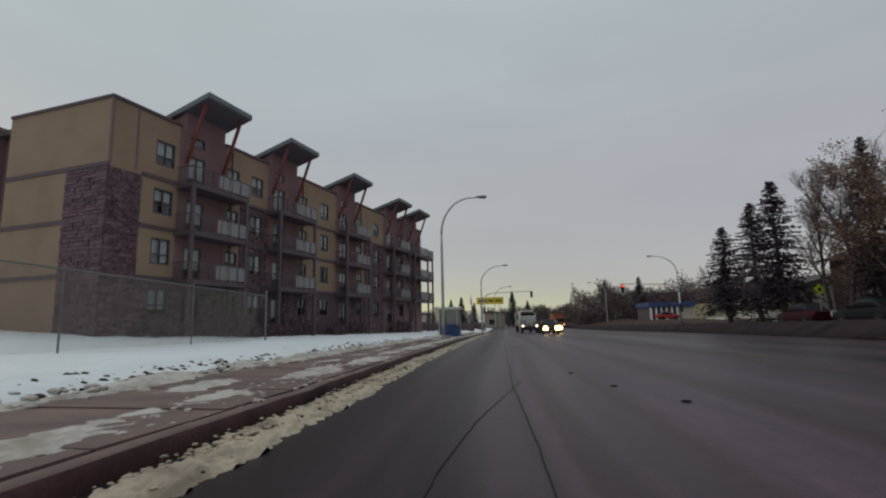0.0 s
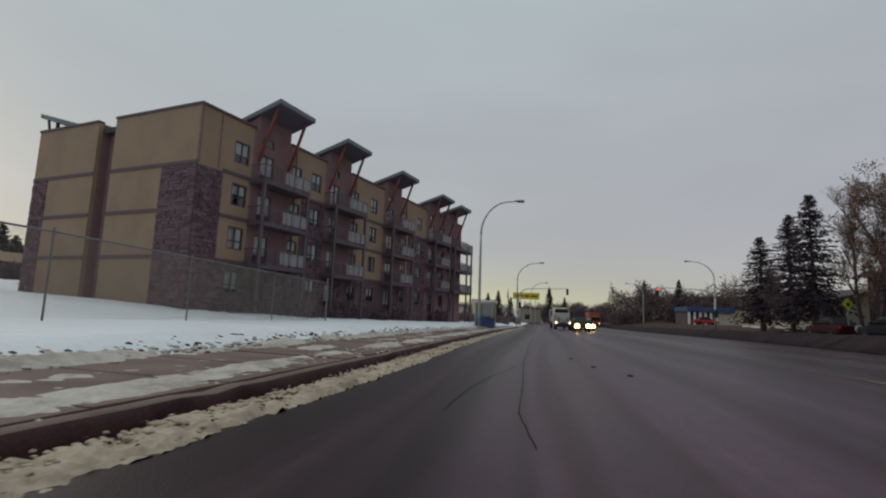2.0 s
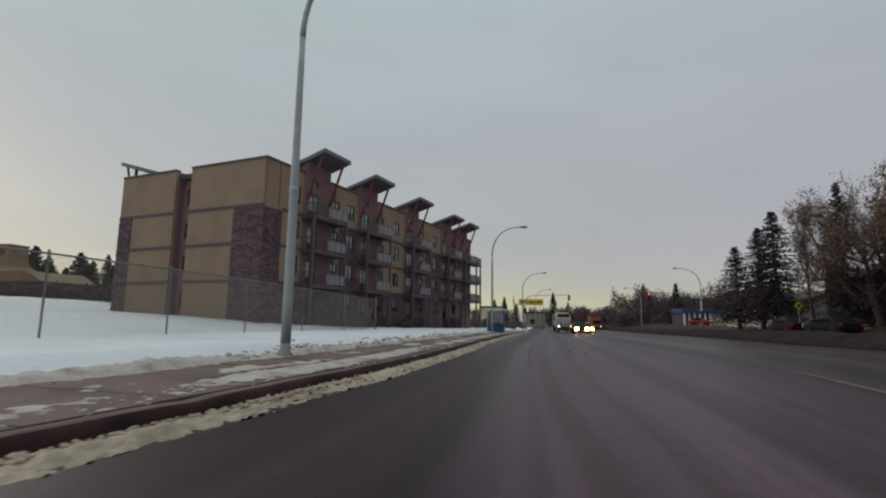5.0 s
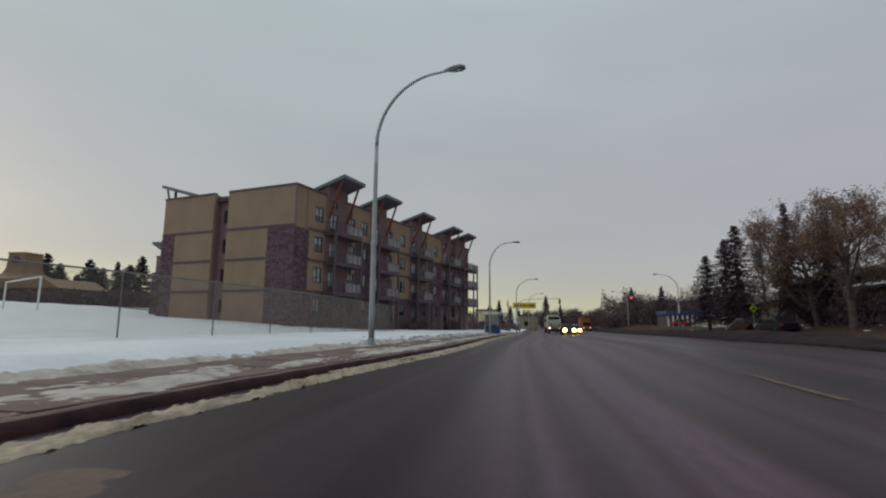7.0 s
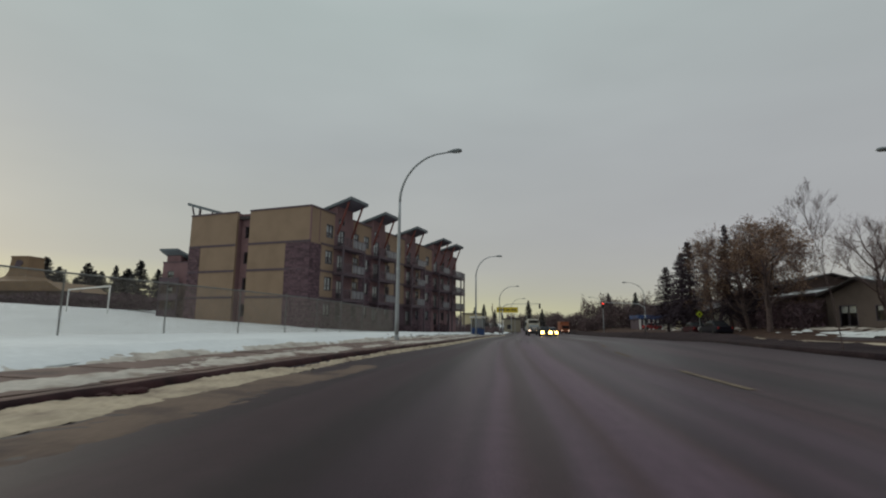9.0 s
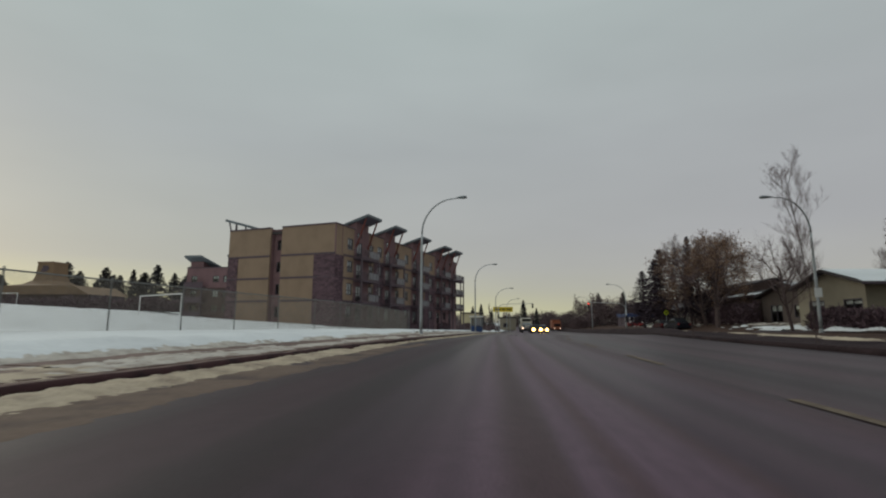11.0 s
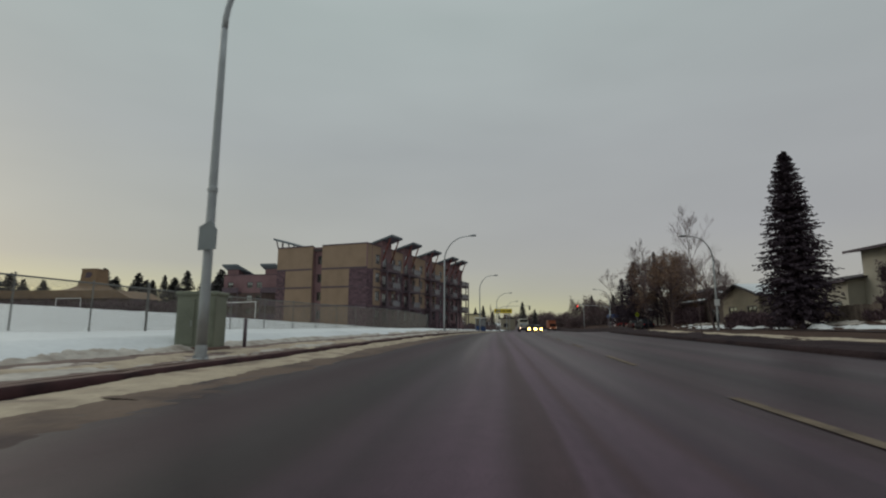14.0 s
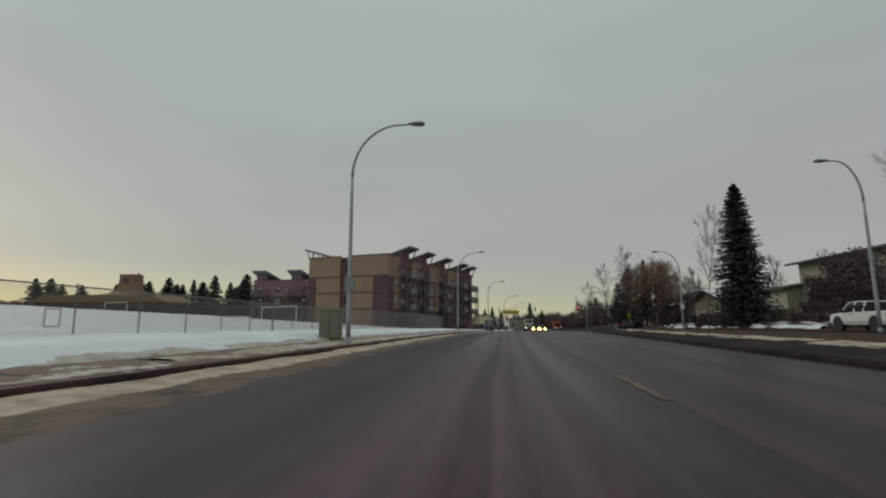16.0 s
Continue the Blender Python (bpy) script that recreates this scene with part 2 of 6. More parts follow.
M_BLACK = mat("black_plastic", (0.03, 0.0291, 0.033), 0.5, 0.2, 4, 0.05)
M_BARK = mat("grey_brown_bark", (0.095, 0.066, 0.062), 0.95, 0.35, 4, 0.7, 30)
M_TWIG = mat("bare_twigs", (0.155, 0.112, 0.112), 0.95, 0.3, 2, 0.0, per_island=0.3)
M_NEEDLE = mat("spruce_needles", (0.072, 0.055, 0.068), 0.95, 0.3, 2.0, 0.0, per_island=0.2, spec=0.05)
# spruce needles paled and greyed: distance haze put into the colour
M_NEEDLE_HAZE = mat("hazed_spruce_needles", (0.085, 0.080, 0.080), 0.9, 0.3, 0.6, 0.0, per_island=0.35)
M_LEAF = mat("withered_brown_leaves", (0.21, 0.128, 0.085), 0.9, 0.35, 1.5, 0.0, per_island=0.5)
M_HEDGE = mat("dark_hedge", (0.112, 0.072, 0.084), 0.95, 0.35, 1.5, 0.0, per_island=0.28)
M_FAR = mat("far_bare_wood", (0.135, 0.094, 0.096), 0.95, 0.3, 0.3, 0.0, per_island=0.35)
M_BOARD = mat("weathered_boards", (0.20, 0.155, 0.125), 0.9, 0.25, 2.5, 0.3, 30, per_island=0.2)
M_TYRE = mat("tyre_rubber", (0.018, 0.018, 0.018), 0.85, 0.2, 6, 0.2)
M_RIM = mat("wheel_rim", (0.35, 0.35, 0.36), 0.4, 0.15, 5, 0.0, metal=0.7)
M_CHROME = mat("chrome", (0.6, 0.6, 0.62), 0.2, 0.1, 5, 0.0, metal=1.0)
M_WHITE = mat("white_paint", (0.72, 0.72, 0.70), 0.4, 0.08, 1.5, 0.05)
M_CREAM = mat("cream_siding", (0.486, 0.452, 0.371), 0.8, 0.1, 0.8, 0.2, 20)
M_TAN = mat("dull_tan_siding", (0.27, 0.235, 0.175), 0.85, 0.12, 0.8, 0.2, 20)
M_TAUPE = mat("dark_taupe_siding", (0.125, 0.098, 0.086), 0.88, 0.15, 0.8, 0.2, 20)
M_BEIGE = mat("beige_wall", (0.56, 0.48, 0.30), 0.85, 0.12, 0.6, 0.2, 30)
M_SHINGLE = mat("dark_shingles", (0.062, 0.052, 0.052), 0.9, 0.3, 1.2, 0.4, 12)
M_TANROOF = mat("tan_metal_roof", (0.215, 0.140, 0.082), 0.7, 0.15, 0.4, 0.1)
M_BRICK = mat("dark_brick", (0.10, 0.068, 0.06), 0.9, 0.25, 0.7, 0.4, 9)
M_YELLOW = mat("yellow_sign_sheet", (0.70, 0.52, 0.03), 0.45, 0.08, 2, 0.02)
M_YGREEN = mat("lime_sign_sheet", (0.62, 0.72, 0.04), 0.45, 0.08, 2, 0.02)
M_BLUE = mat("blue_panel", (0.03, 0.065, 0.18), 0.5, 0.12, 2, 0.05)
M_RED = mat("red_paint", (0.35, 0.025, 0.02), 0.35, 0.12, 2, 0.03)
M_MAROON = mat("maroon_car_paint", (0.04, 0.008, 0.012), 0.6, 0.12, 2, 0.0, spec=0.12)
M_NAVY = mat("dark_car_paint", (0.016, 0.015, 0.022), 0.6, 0.12, 2, 0.0, spec=0.12)
M_SILVER = mat("silver_car_paint", (0.22, 0.22, 0.23), 0.35, 0.1, 2, 0.0, metal=0.4)
M_ORANGE = mat("orange_paint", (0.26, 0.075, 0.03), 0.5, 0.12, 2, 0.05)
M_GREYSIGN = mat("bare_sign_back", (0.20, 0.22, 0.23), 0.5, 0.12, 3, 0.05, metal=0.4)
M_HEAD = glow("headlight_glow", (1.0, 0.60, 0.16), 14)
M_HEADDIM = glow("truck_headlight_glow", (1.0, 0.70, 0.50), 3)
M_TAIL = glow("red_lamp_glow", (1.0, 0.05, 0.03), 2.5)
M_LAMPGLASS = mat("lamp_lens", (0.45, 0.46, 0.44), 0.25, 0.05, 3, 0.0)

M_GLASS = bpy.data.materials.new("window_glass")
M_GLASS.use_nodes = True
_g = M_GLASS.node_tree.nodes["Principled BSDF"]
_g.inputs["Base Color"].default_value = (0.75, 0.8, 0.82, 1)
_g.inputs["Roughness"].default_value, _g.inputs["Transmission Weight"].default_value = 0.05, 1.0
M_FROST = bpy.data.materials.new("frosted_railing_glass")
M_FROST.use_nodes = True
_g = M_FROST.node_tree.nodes["Principled BSDF"]
_g.inputs["Base Color"].default_value = (0.30, 0.30, 0.32, 1)
_g.inputs["Roughness"].default_value, _g.inputs["Alpha"].default_value = 0.35, 0.55
M_CARGLASS = mat("dark_car_glass", (0.012, 0.013, 0.016), 0.35, 0.05, 3, 0.0, spec=0.15)


# ---- mesh helpers ----
def box(bm, a, b):
    """An axis-parallel box from corner a to corner b."""
    (x0, y0, z0), (x1, y1, z1) = a, b
    v = [bm.verts.new(p) for p in ((x0, y0, z0), (x1, y0, z0), (x1, y1, z0), (x0, y1, z0), (x0, y0, z1), (x1, y0, z1), (x1, y1, z1), (x0, y1, z1))]
    for f in ((3, 2, 1, 0), (4, 5, 6, 7), (0, 1, 5, 4), (1, 2, 6, 5), (2, 3, 7, 6), (3, 0, 4, 7)):
        bm.faces.new([v[i] for i in f])
    return v


def beveled(a, b, r=0.03, seg=2):
    bm = bmesh.new()
    box(bm, a, b)
    bmesh.ops.bevel(bm, geom=bm.edges[:], offset=r, segments=seg, affect="EDGES", profile=0.6)
    return bm


def tube(bm, pts, radii, n=8, cap=True):
    """A tapering round tube along points."""
    pts = [Vector(p) for p in pts]
    rings = []
    side = None
    for i, p in enumerate(pts):
        d = (pts[min(i + 1, len(pts) - 1)] - pts[max(i - 1, 0)]).normalized()
        if side is None:
            side = d.orthogonal().normalized()
        side = (side - d * side.dot(d)).normalized()
        up = d.cross(side)
        r = radii[i] if isinstance(radii, (list, tuple)) else radii
        rings.append([bm.verts.new(p + (side * math.cos(2 * math.pi * k / n) + up * math.sin(2 * math.pi * k / n)) * r) for k in range(n)])
    for a, b in zip(rings, rings[1:]):
        for k in range(n):
            bm.faces.new((a[k], a[(k + 1) % n], b[(k + 1) % n], b[k]))
    if cap and n > 2:
        bm.faces.new(rings[0][::-1])
        bm.faces.new(rings[-1])


def prism(bm, poly, y0, y1):
    """A polygon in x, z extruded from y0 to y1."""
    a = [bm.verts.new((x, y0, z)) for x, z in poly]
    b = [bm.verts.new((x, y1, z)) for x, z in poly]
    n = len(poly)
    bm.faces.new(a)
    bm.faces.new(b[::-1])
    for i in range(n):
        bm.faces.new((a[i], b[i], b[(i + 1) % n], a[(i + 1) % n]))


def lathe(bm, prof, n=16, axis="z", at=(0, 0, 0)):
    rings = []
    for r, h in prof:
        ring = []
        for k in range(n):
            c, s = r * math.cos(2 * math.pi * k / n), r * math.sin(2 * math.pi * k / n)
            p = (c, s, h) if axis == "z" else ((c, h, s) if axis == "y" else (h, c, s))
            ring.append(bm.verts.new(Vector(p) + Vector(at)))
        rings.append(ring)
    for a, b in zip(rings, rings[1:]):
        for k in range(n):
            bm.faces.new((a[k], a[(k + 1) % n], b[(k + 1) % n], b[k]))
    bm.faces.new(rings[0][::-1])
    bm.faces.new(rings[-1])


def to_mesh(name, bm, materials, smooth=False):
    bmesh.ops.recalc_face_normals(bm, faces=bm.faces[:])
    me = bpy.data.meshes.new(name)
    bm.to_mesh(me)
    bm.free()
    for m in (materials if isinstance(materials, (list, tuple)) else [materials]):
        me.materials.append(m)
    if smooth:
        me.shade_smooth()
    return me


def part(name, bm, material, parent, label="", smooth=False, at=None):
    """One mesh object under a thing or part."""
    ob = new(name, to_mesh(name, bm, material, smooth))
    ob.parent = parent
    if at is not None:
        ob.matrix_basis = at
    if label:
        ob["label"] = label
    return ob


def thing(name, m, label, category, group="", kind=""):
    e = new(name)
    e.matrix_basis = m
    return tagged(e, label, category, group, kind)


def solo(name, bm, material, label="", category="", group="", kind="", smooth=False):
    return tagged(new(name, to_mesh(name, bm, material, smooth)), label, category, group, kind)


def raw(name, verts, faces, materials, smooth=False):
    me = bpy.data.meshes.new(name)
    me.from_pydata(verts, [], faces)
    for m in (materials if isinstance(materials, (list, tuple)) else [materials]):
        me.materials.append(m)
    if smooth:
        me.shade_smooth()
    return me


# ---- the lie of the land ----
YS = np.arange(-500.0, 2001.0, 1.0)


def smoothed(ys, vs, w):
    v = np.interp(YS, ys, vs)
    k = np.exp(-0.5 * (np.arange(-3 * w, 3 * w + 1) / w) ** 2)
    return np.convolve(np.pad(v, 3 * w, mode="edge"), k / k.sum(), mode="valid")


_R = smoothed([-500, -62, -30, 0, 31, 74, 110, 2000], [0.3, -0.10, -0.18, -0.28, -0.75, -1.45, -1.8, -1.8], 6)
_K = smoothed([-500, -60, -45, -30, -20, -12, -8, -4, 0, 4, 10, 31, 74, 110, 200, 500, 2000], [-20, -5.25, -5.0, -4.6, -4.15, -3.6, -3.1, -2.45, -1.95, -1.65, -1.45, -0.5, 2.4, 4.5, 9, 22, 90], 2)
_W = smoothed([-500, -60, -48, -37, -28, -20, -10, 0, 15, 30, 60, 110, 200, 500, 2000], [-7, 7.0, 7.7, 8.3, 8.7, 9.0, 9.7, 12.0, 15.5, 18.5, 21, 22, 24, 37, 105], 4)


def road_z(y): return float(np.interp(y, YS, _R))
def kerb_x(y): return float(np.interp(y, YS, _K))
def edge_x(y): return float(np.interp(y, YS, _W))
_T = smoothed([-500, -60, -45, -9, 4, 9, 24, 74, 110, 2000], [-15.5, 0.95, 1.0, 1.15, 1.2, 1.35, 2.6, 6.0, 8.2, 94], 2)
_D = smoothed([-500, -60, -45, -9, 6, 8, 20, 74, 110, 2000], [-11, 3.0, 3.2, 4.6, 6.8, 6.95, 7.6, 11.3, 13.4, 98], 2)


def step(a, b, v): return max(0.0, min(1.0, (v - a) / (b - a)))


def track_x(y): return float(np.interp(y, YS, _T))
def dash_x(y): return float(np.interp(y, YS, _D))


def bank(x, y):
    """The road's crossfall: it rises towards the far verge along the near stretch."""
    return 0.03 * max(0.0, min(x, edge_x(y)) - 1.5) * step(22, -12, y)


def across_road(x, y):
    """0 at the kerb, 1 between the wheel tracks, 2 on the lane dashes, 3 at the far edge."""
    return float(np.interp(x, (kerb_x(y), track_x(y), dash_x(y), edge_x(y)), (0, 1, 2, 3)))


_S = smoothed([-500, -90, -30, 0, 35, 90, 2000], [5, 17.5, 21.3, 22.1, 23.0, 26.5, 100], 5)


def side_x(y): return float(np.interp(y, YS, _S))


def left_rise(d, y):
    """Height over the road, d metres left of the kerb."""
    e = 0.12 * step(0, -40, y)
    h = 0.15 + 0.05 * step(0.2, 2.3, d) + (0.22 + e) * step(2.3, 3.4, d) + 0.06 * step(3.4, 6, d)
    return h + 0.06 * max(0.0, min(d, 85) - 12) * max(step(60, 25, y), step(45, 80, d))


def right_rise(r, y):
    """Height over the road, r metres right of its edge."""
    berm = (0.07 + 0.66 * step(0, 22, y)) * math.sin(math.pi * step(0.1, 3.4, r))
    return 0.12 + bank(99, y) * (1 - step(3, 8, r)) + berm + 0.08 * step(3, 4, r) + 0.34 * step(8, 28, y) * step(3.2, 6, r) + 0.26 * step(7, 11, r) + 0.75 * step(3.8, 7.4, edge_x(y) + r - side_x(y))


def land(x, y):
    """The height of the ground."""
    k, w = kerb_x(y), edge_x(y)
    if x < k:
        return road_z(y) + left_rise(k - x, y)
    if x > w:
        return road_z(y) + right_rise(x - w, y)
    return road_z(y) + bank(x, y)


# ---- ground, road, pavement ----
def rows_between(fine_lo, fine_hi, stepsize, lo, hi):
    ys = list(np.arange(fine_lo, fine_hi + 0.01, stepsize))
    y, g = fine_hi, stepsize * 2
    while y < hi:
        y, g = y + g, g * 1.5
        ys.append(min(y, hi))
    y, g = fine_lo, stepsize * 2
    while y > lo:
        y, g = y - g, g * 1.5
        ys.insert(0, max(y, lo))
    return [float(v) for v in ys]


def build_ground():
    left = [900, 500, 250, 130, 90, 70, 60, 50, 42, 36, 30, 25, 21, 18, 15, 12, 10, 8, 7, 6, 5, 4.4, 3.9, 3.4, 3.1, 2.85, 2.6, 2.3, 2.26]
    right = [0.12, 0.4, 0.8, 1.3, 1.8, 2.4, 3.0, 3.5, 4.2, 5, 5.6, 5.7, 11.6, 11.8, 12.5, 13.5, 15, 17, 19, 22, 26, 32, 40, 55, 90, 150, 300, 600, 900]
    ys = rows_between(-90, 90, 1.0, -450, 1900)
    verts, faces, mats = [], [], []
    n = len(left) + 2 + len(right)
    for y in ys:
        k, w, z = kerb_x(y), edge_x(y), road_z(y)
        for d in left:
            lump = 0.10 * noise.noise((d * 0.25, y * 0.25, 0)) * step(2.4, 5, d) + 0.05 * noise.noise((d * 0.9, y * 0.9, 4)) * step(2.3, 3.2, d)
            zz = z + left_rise(d, y) + lump - (0.10 if d < 2.5 else 0)
            verts.append((k - d, y, zz))
        verts.append((k - 0.05, y, z - 0.12))
        verts.append((w + 0.05, y, z + bank(w, y) - 0.12))
        for r in right:
            lump = (0.12 * noise.noise((r * 0.5, y * 0.5, 9)) + 0.08 * noise.noise((r * 1.5, y * 1.3, 2))) * step(0.2, 1, r) * (1 if r < 5.5 or r > 19 else 0.15)
            verts.append((w + r, y, z + right_rise(r, y) + lump))
    nl = len(left)
    for j in range(len(ys) - 1):
        for i in range(n - 1):
            a = j * n + i
            faces.append((a, a + 1, a + n + 1, a + n))
            if i < nl:
                mats.append(0)
            else:
                q = i - nl - 1
                r = right[max(q, 0)] if q >= 0 else 0
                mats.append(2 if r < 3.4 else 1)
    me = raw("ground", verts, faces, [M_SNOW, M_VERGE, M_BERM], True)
    me.polygons.foreach_set("material_index", mats)
    return tagged(new("ground", me), "snow-covered field and verges with dirty snow banks", "ground", kind="structure")


build_ground()


def strip(name, ys, left_x, right_x, z_at, cols, material, label, category, kind="structure"):
    verts, faces = [], []
    for y in ys:
        a, b = left_x(y), right_x(y)
        for c in range(cols + 1):
            x = a + (b - a) * c / cols
            verts.append((x, y, z_at(x, y)))
    for j in range(len(ys) - 1):
        for i in range(cols):
            q = j * (cols + 1) + i
            faces.append((q, q + 1, q + cols + 2, q + cols + 1))
    return tagged(new(name, raw(name, verts, faces, material, True)), label, category, kind=kind)


ROAD_Y = rows_between(-90, 120, 1.0, -440, 1500)
road = strip("road", ROAD_Y, lambda y: kerb_x(y) - 0.04, lambda y: edge_x(y) + 0.15,
      lambda x, y: road_z(y) + bank(x, y) + 0.012 * noise.noise((x * 0.4, y * 0.1, 0)), 30, M_ROAD, "damp grey asphalt road with wheel tracks, sheen and edge falloff coloured in", "road")
uv = road.data.uv_layers.new(name="UVMap")
for loop in road.data.loops:
    co = road.data.vertices[loop.vertex_index].co
    uv.data[loop.index].uv = (across_road(co.x, co.y), co.y)
strip("service_road", rows_between(-90, 90, 2.0, -300, 200), lambda y: side_x(y), lambda y: side_x(y) + 3.6,
      lambda x, y: land(x, y) + 0.05, 8, M_SERVICE, "dark asphalt side road behind the verge", "road")


def build_kerb():
    """The kerb: a worn concrete lip with broken places."""
    verts, faces = [], []
    ys = list(np.arange(-90, 120, 0.4))
    prof = [(0.03, -0.1), (0.03, 0.02), (0.0, 0.09), (-0.04, 0.138), (-0.16, 0.15), (-0.20, 0.14), (-0.21, -0.1)]
    for y in ys:
        k, z = kerb_x(y), road_z(y)
        wear = 0.035 * noise.noise((0, y * 0.8, 0)) + 0.03 * noise.noise((3, y * 2.7, 1))
        for q, h in prof:
            verts.append((k + q + wear * (1 if h > 0.05 else 0.4), y, z + h - (abs(wear) * 0.7 if h > 0.05 else 0)))
    n = len(prof)
    for j in range(len(ys) - 1):
        for i in range(n - 1):
            a = j * n + i
            faces.append((a, a + n, a + n + 1, a + 1))
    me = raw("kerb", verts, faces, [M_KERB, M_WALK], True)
    # top takes pavement concrete; the road face's darker colour includes the lip's shade
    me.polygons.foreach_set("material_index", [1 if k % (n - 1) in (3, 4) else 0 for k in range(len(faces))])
    tagged(new("kerb", me), "chipped rust-brown concrete kerb edging the pavement, its face coloured with shade", "kerb", kind="structure")


build_kerb()


def snow_strip(name, y0, y1, dy, centre, half, height, material, label, cols=9, rough=1.0, seed=0, edge=0.03, flat=True, side=0, chunk=0.35):
    """A lumpy ribbon of snow whose thin places dip under the ground, which leaves a ragged edge."""
    verts, faces = [], []
    ys = np.arange(y0, y1, dy)
    for y in ys:
        wob = 0.35 * half * noise.noise((seed, y * 0.35, 0)) + 0.18 * half * noise.noise((seed, y * 1.6, 5))
        for c in range(cols + 1):
            q = 2 * c / cols - 1
            x = centre(y) + q * half + wob
            if side > 0:
                x = max(x, kerb_x(y) + 0.045)
            elif side < 0:
                x = min(x, kerb_x(y) - 0.03)
            bumpz = (1 - (q if q > 0 or side < 1 or not flat else 0.4 * q) ** 2) * height * (0.55 + 0.9 * noise.noise((x * 1.3, y * 0.5, seed + 1)) * rough) + chunk * height * (noise.noise((x * 6, y * 5, seed)) + 0.6 * noise.noise((x * 15, y * 13, seed))) * rough
            z = land(x, y) + (0.0 if x < kerb_x(y) - 0.2 or x > edge_x(y) else 0.005) + bumpz - edge
            verts.append((x, y, z))
    n = cols + 1
    for j in range(len(ys) - 1):
        for i in range(cols):
            a = j * n + i
            faces.append((a, a + 1, a + n + 1, a + n))
    return tagged(new(name, raw(name, verts, faces, material, True)), label, "snow", kind="stuff")


def gutter_half(y): return 0.24 + 0.12 * step(-4, -14, y) + 0.24 * step(-14, -36, y)


snow_strip("gutter_snow", -16, 40, 0.03, lambda y: kerb_x(y) + 0.16 + gutter_half(y), 0.235, 0.095, M_SNOW_DIRTY, "dirty cream snow packed along the kerb with tyre tread", 22, 0.8, 3, 0.014, False, 1, 0.75)
snow_strip("gutter_snow", -36, -15.5, 0.04, lambda y: kerb_x(y) + 0.05 + gutter_half(y), 0.46, 0.10, M_SNOW_DIRTY, "dirty cream snow ploughed against the kerb", 18, 0.7, 4, 0.014, True, 1, 0.45)
snow_strip("gutter_snow", -80, -35.5, 0.05, lambda y: kerb_x(y) + 0.05 + gutter_half(y), 0.62, 0.085, M_SNOW_DIRTY, "flattened cream snow spread along the kerb", 20, 0.6, 5, 0.012, True, 1, 0.2)
snow_strip("gutter_snow", 39.5, 75, 0.08, lambda y: kerb_x(y) + 0.26, 0.33, 0.1, M_SNOW_DIRTY, "dirty cream snow packed along the kerb", 10, 0.8, 7, 0.02, True, 1, 0.4)
snow_strip("pavement_snow", -51, -28, 0.06, lambda y: kerb_x(y) - 1.05, 0.85, 0.07, M_SNOW_DIRTY, "trodden cream snow covering the pavement", 18, 1.0, 29, 0.02, True, -1, 0.3)
snow_strip("pavement_snow", -28.5, -8, 0.06, lambda y: kerb_x(y) - 0.85, 0.55, 0.06, M_SNOW_OLD, "grey trodden snow along the kerb side of the pavement", 14, 1.1, 35, 0.022, True, -1, 0.35)


def crumbs(name, count, seed, y_of, off_of, size, material, label, category):
    """Many small irregular lumps lying along the kerb."""
    rng = random.Random(seed)
    bm = bmesh.new()
    bmesh.ops.create_icosphere(bm, subdivisions=1, radius=1.0)
    base = [v.co.copy() for v in bm.verts]
    tris = [[v.index for v in f.verts] for f in bm.faces]
    bm.free()
    verts, faces = [], []
    for i in range(count):
        y = y_of(rng)
        x = kerb_x(y) + off_of(rng)
        r = size * rng.uniform(0.4, 1.25)
        z = land(x, y) + (0.045 if x > kerb_x(y) else 0.0)
        k = len(verts)
        for c in base:
            q = r * (1 + 0.5 * noise.noise((c.x * 1.3 + i, c.y * 1.3, c.z * 1.3)))
            verts.append((x + c.x * q * 1.25, y + c.y * q, z + c.z * q * 0.6))
        faces.extend([k + a for a in t] for t in tris)
    return tagged(new(name, raw(name, verts, faces, material)), label, category, kind="stuff")


def tread_off(y): return 0.21 + 0.085 * noise.noise((3, y * 0.35, 0)) + 0.05 * noise.noise((3, y * 1.6, 5))


for row, sd in ((0.0, 61), (0.055, 62), (0.12, 63)):
    ys = iter(np.arange(-8 + row, 16.2, 0.085))
    last = [0.0]

    def next_y(r):
        last[0] = float(next(ys)) + r.gauss(0, 0.012)
        return last[0]

    crumbs("tread_lumps", 282, sd, next_y, lambda r: tread_off(last[0]) + row + r.gauss(0, 0.014), 0.034, M_SNOW_DIRTY, "row of cream snow lumps pressed by a tyre tread", "snow")
crumbs("soil_crumbs", 420, 5, lambda r: 0.5 + 30 * r.random() ** 1.6, lambda r: -2.8 + r.gauss(0, 0.22), 0.05, M_VERGE, "brown crumbs of soil at the edge of the snow", "soil")
crumbs("snow_crumbs", 420, 6, lambda r: r.uniform(-5, 10), lambda r: max(0.07, min(0.62, 0.30 + r.gauss(0, 0.15))), 0.019, M_SNOW_DIRTY, "knobbly crumbs of snow squeezed out by tyres", "snow")
crumbs("soil_crumbs", 170, 16, lambda r: r.uniform(-5, 12), lambda r: max(0.07, min(0.66, 0.34 + r.gauss(0, 0.16))), 0.018, M_KERB, "dark grit and dirt caught in the gutter snow", "grit")
crumbs("snow_crumbs", 300, 17, lambda r: r.uniform(9, 30), lambda r: max(0.07, min(0.6, 0.28 + r.gauss(0, 0.14))), 0.026, M_SNOW_DIRTY, "knobbly crumbs of snow along the kerb", "snow")
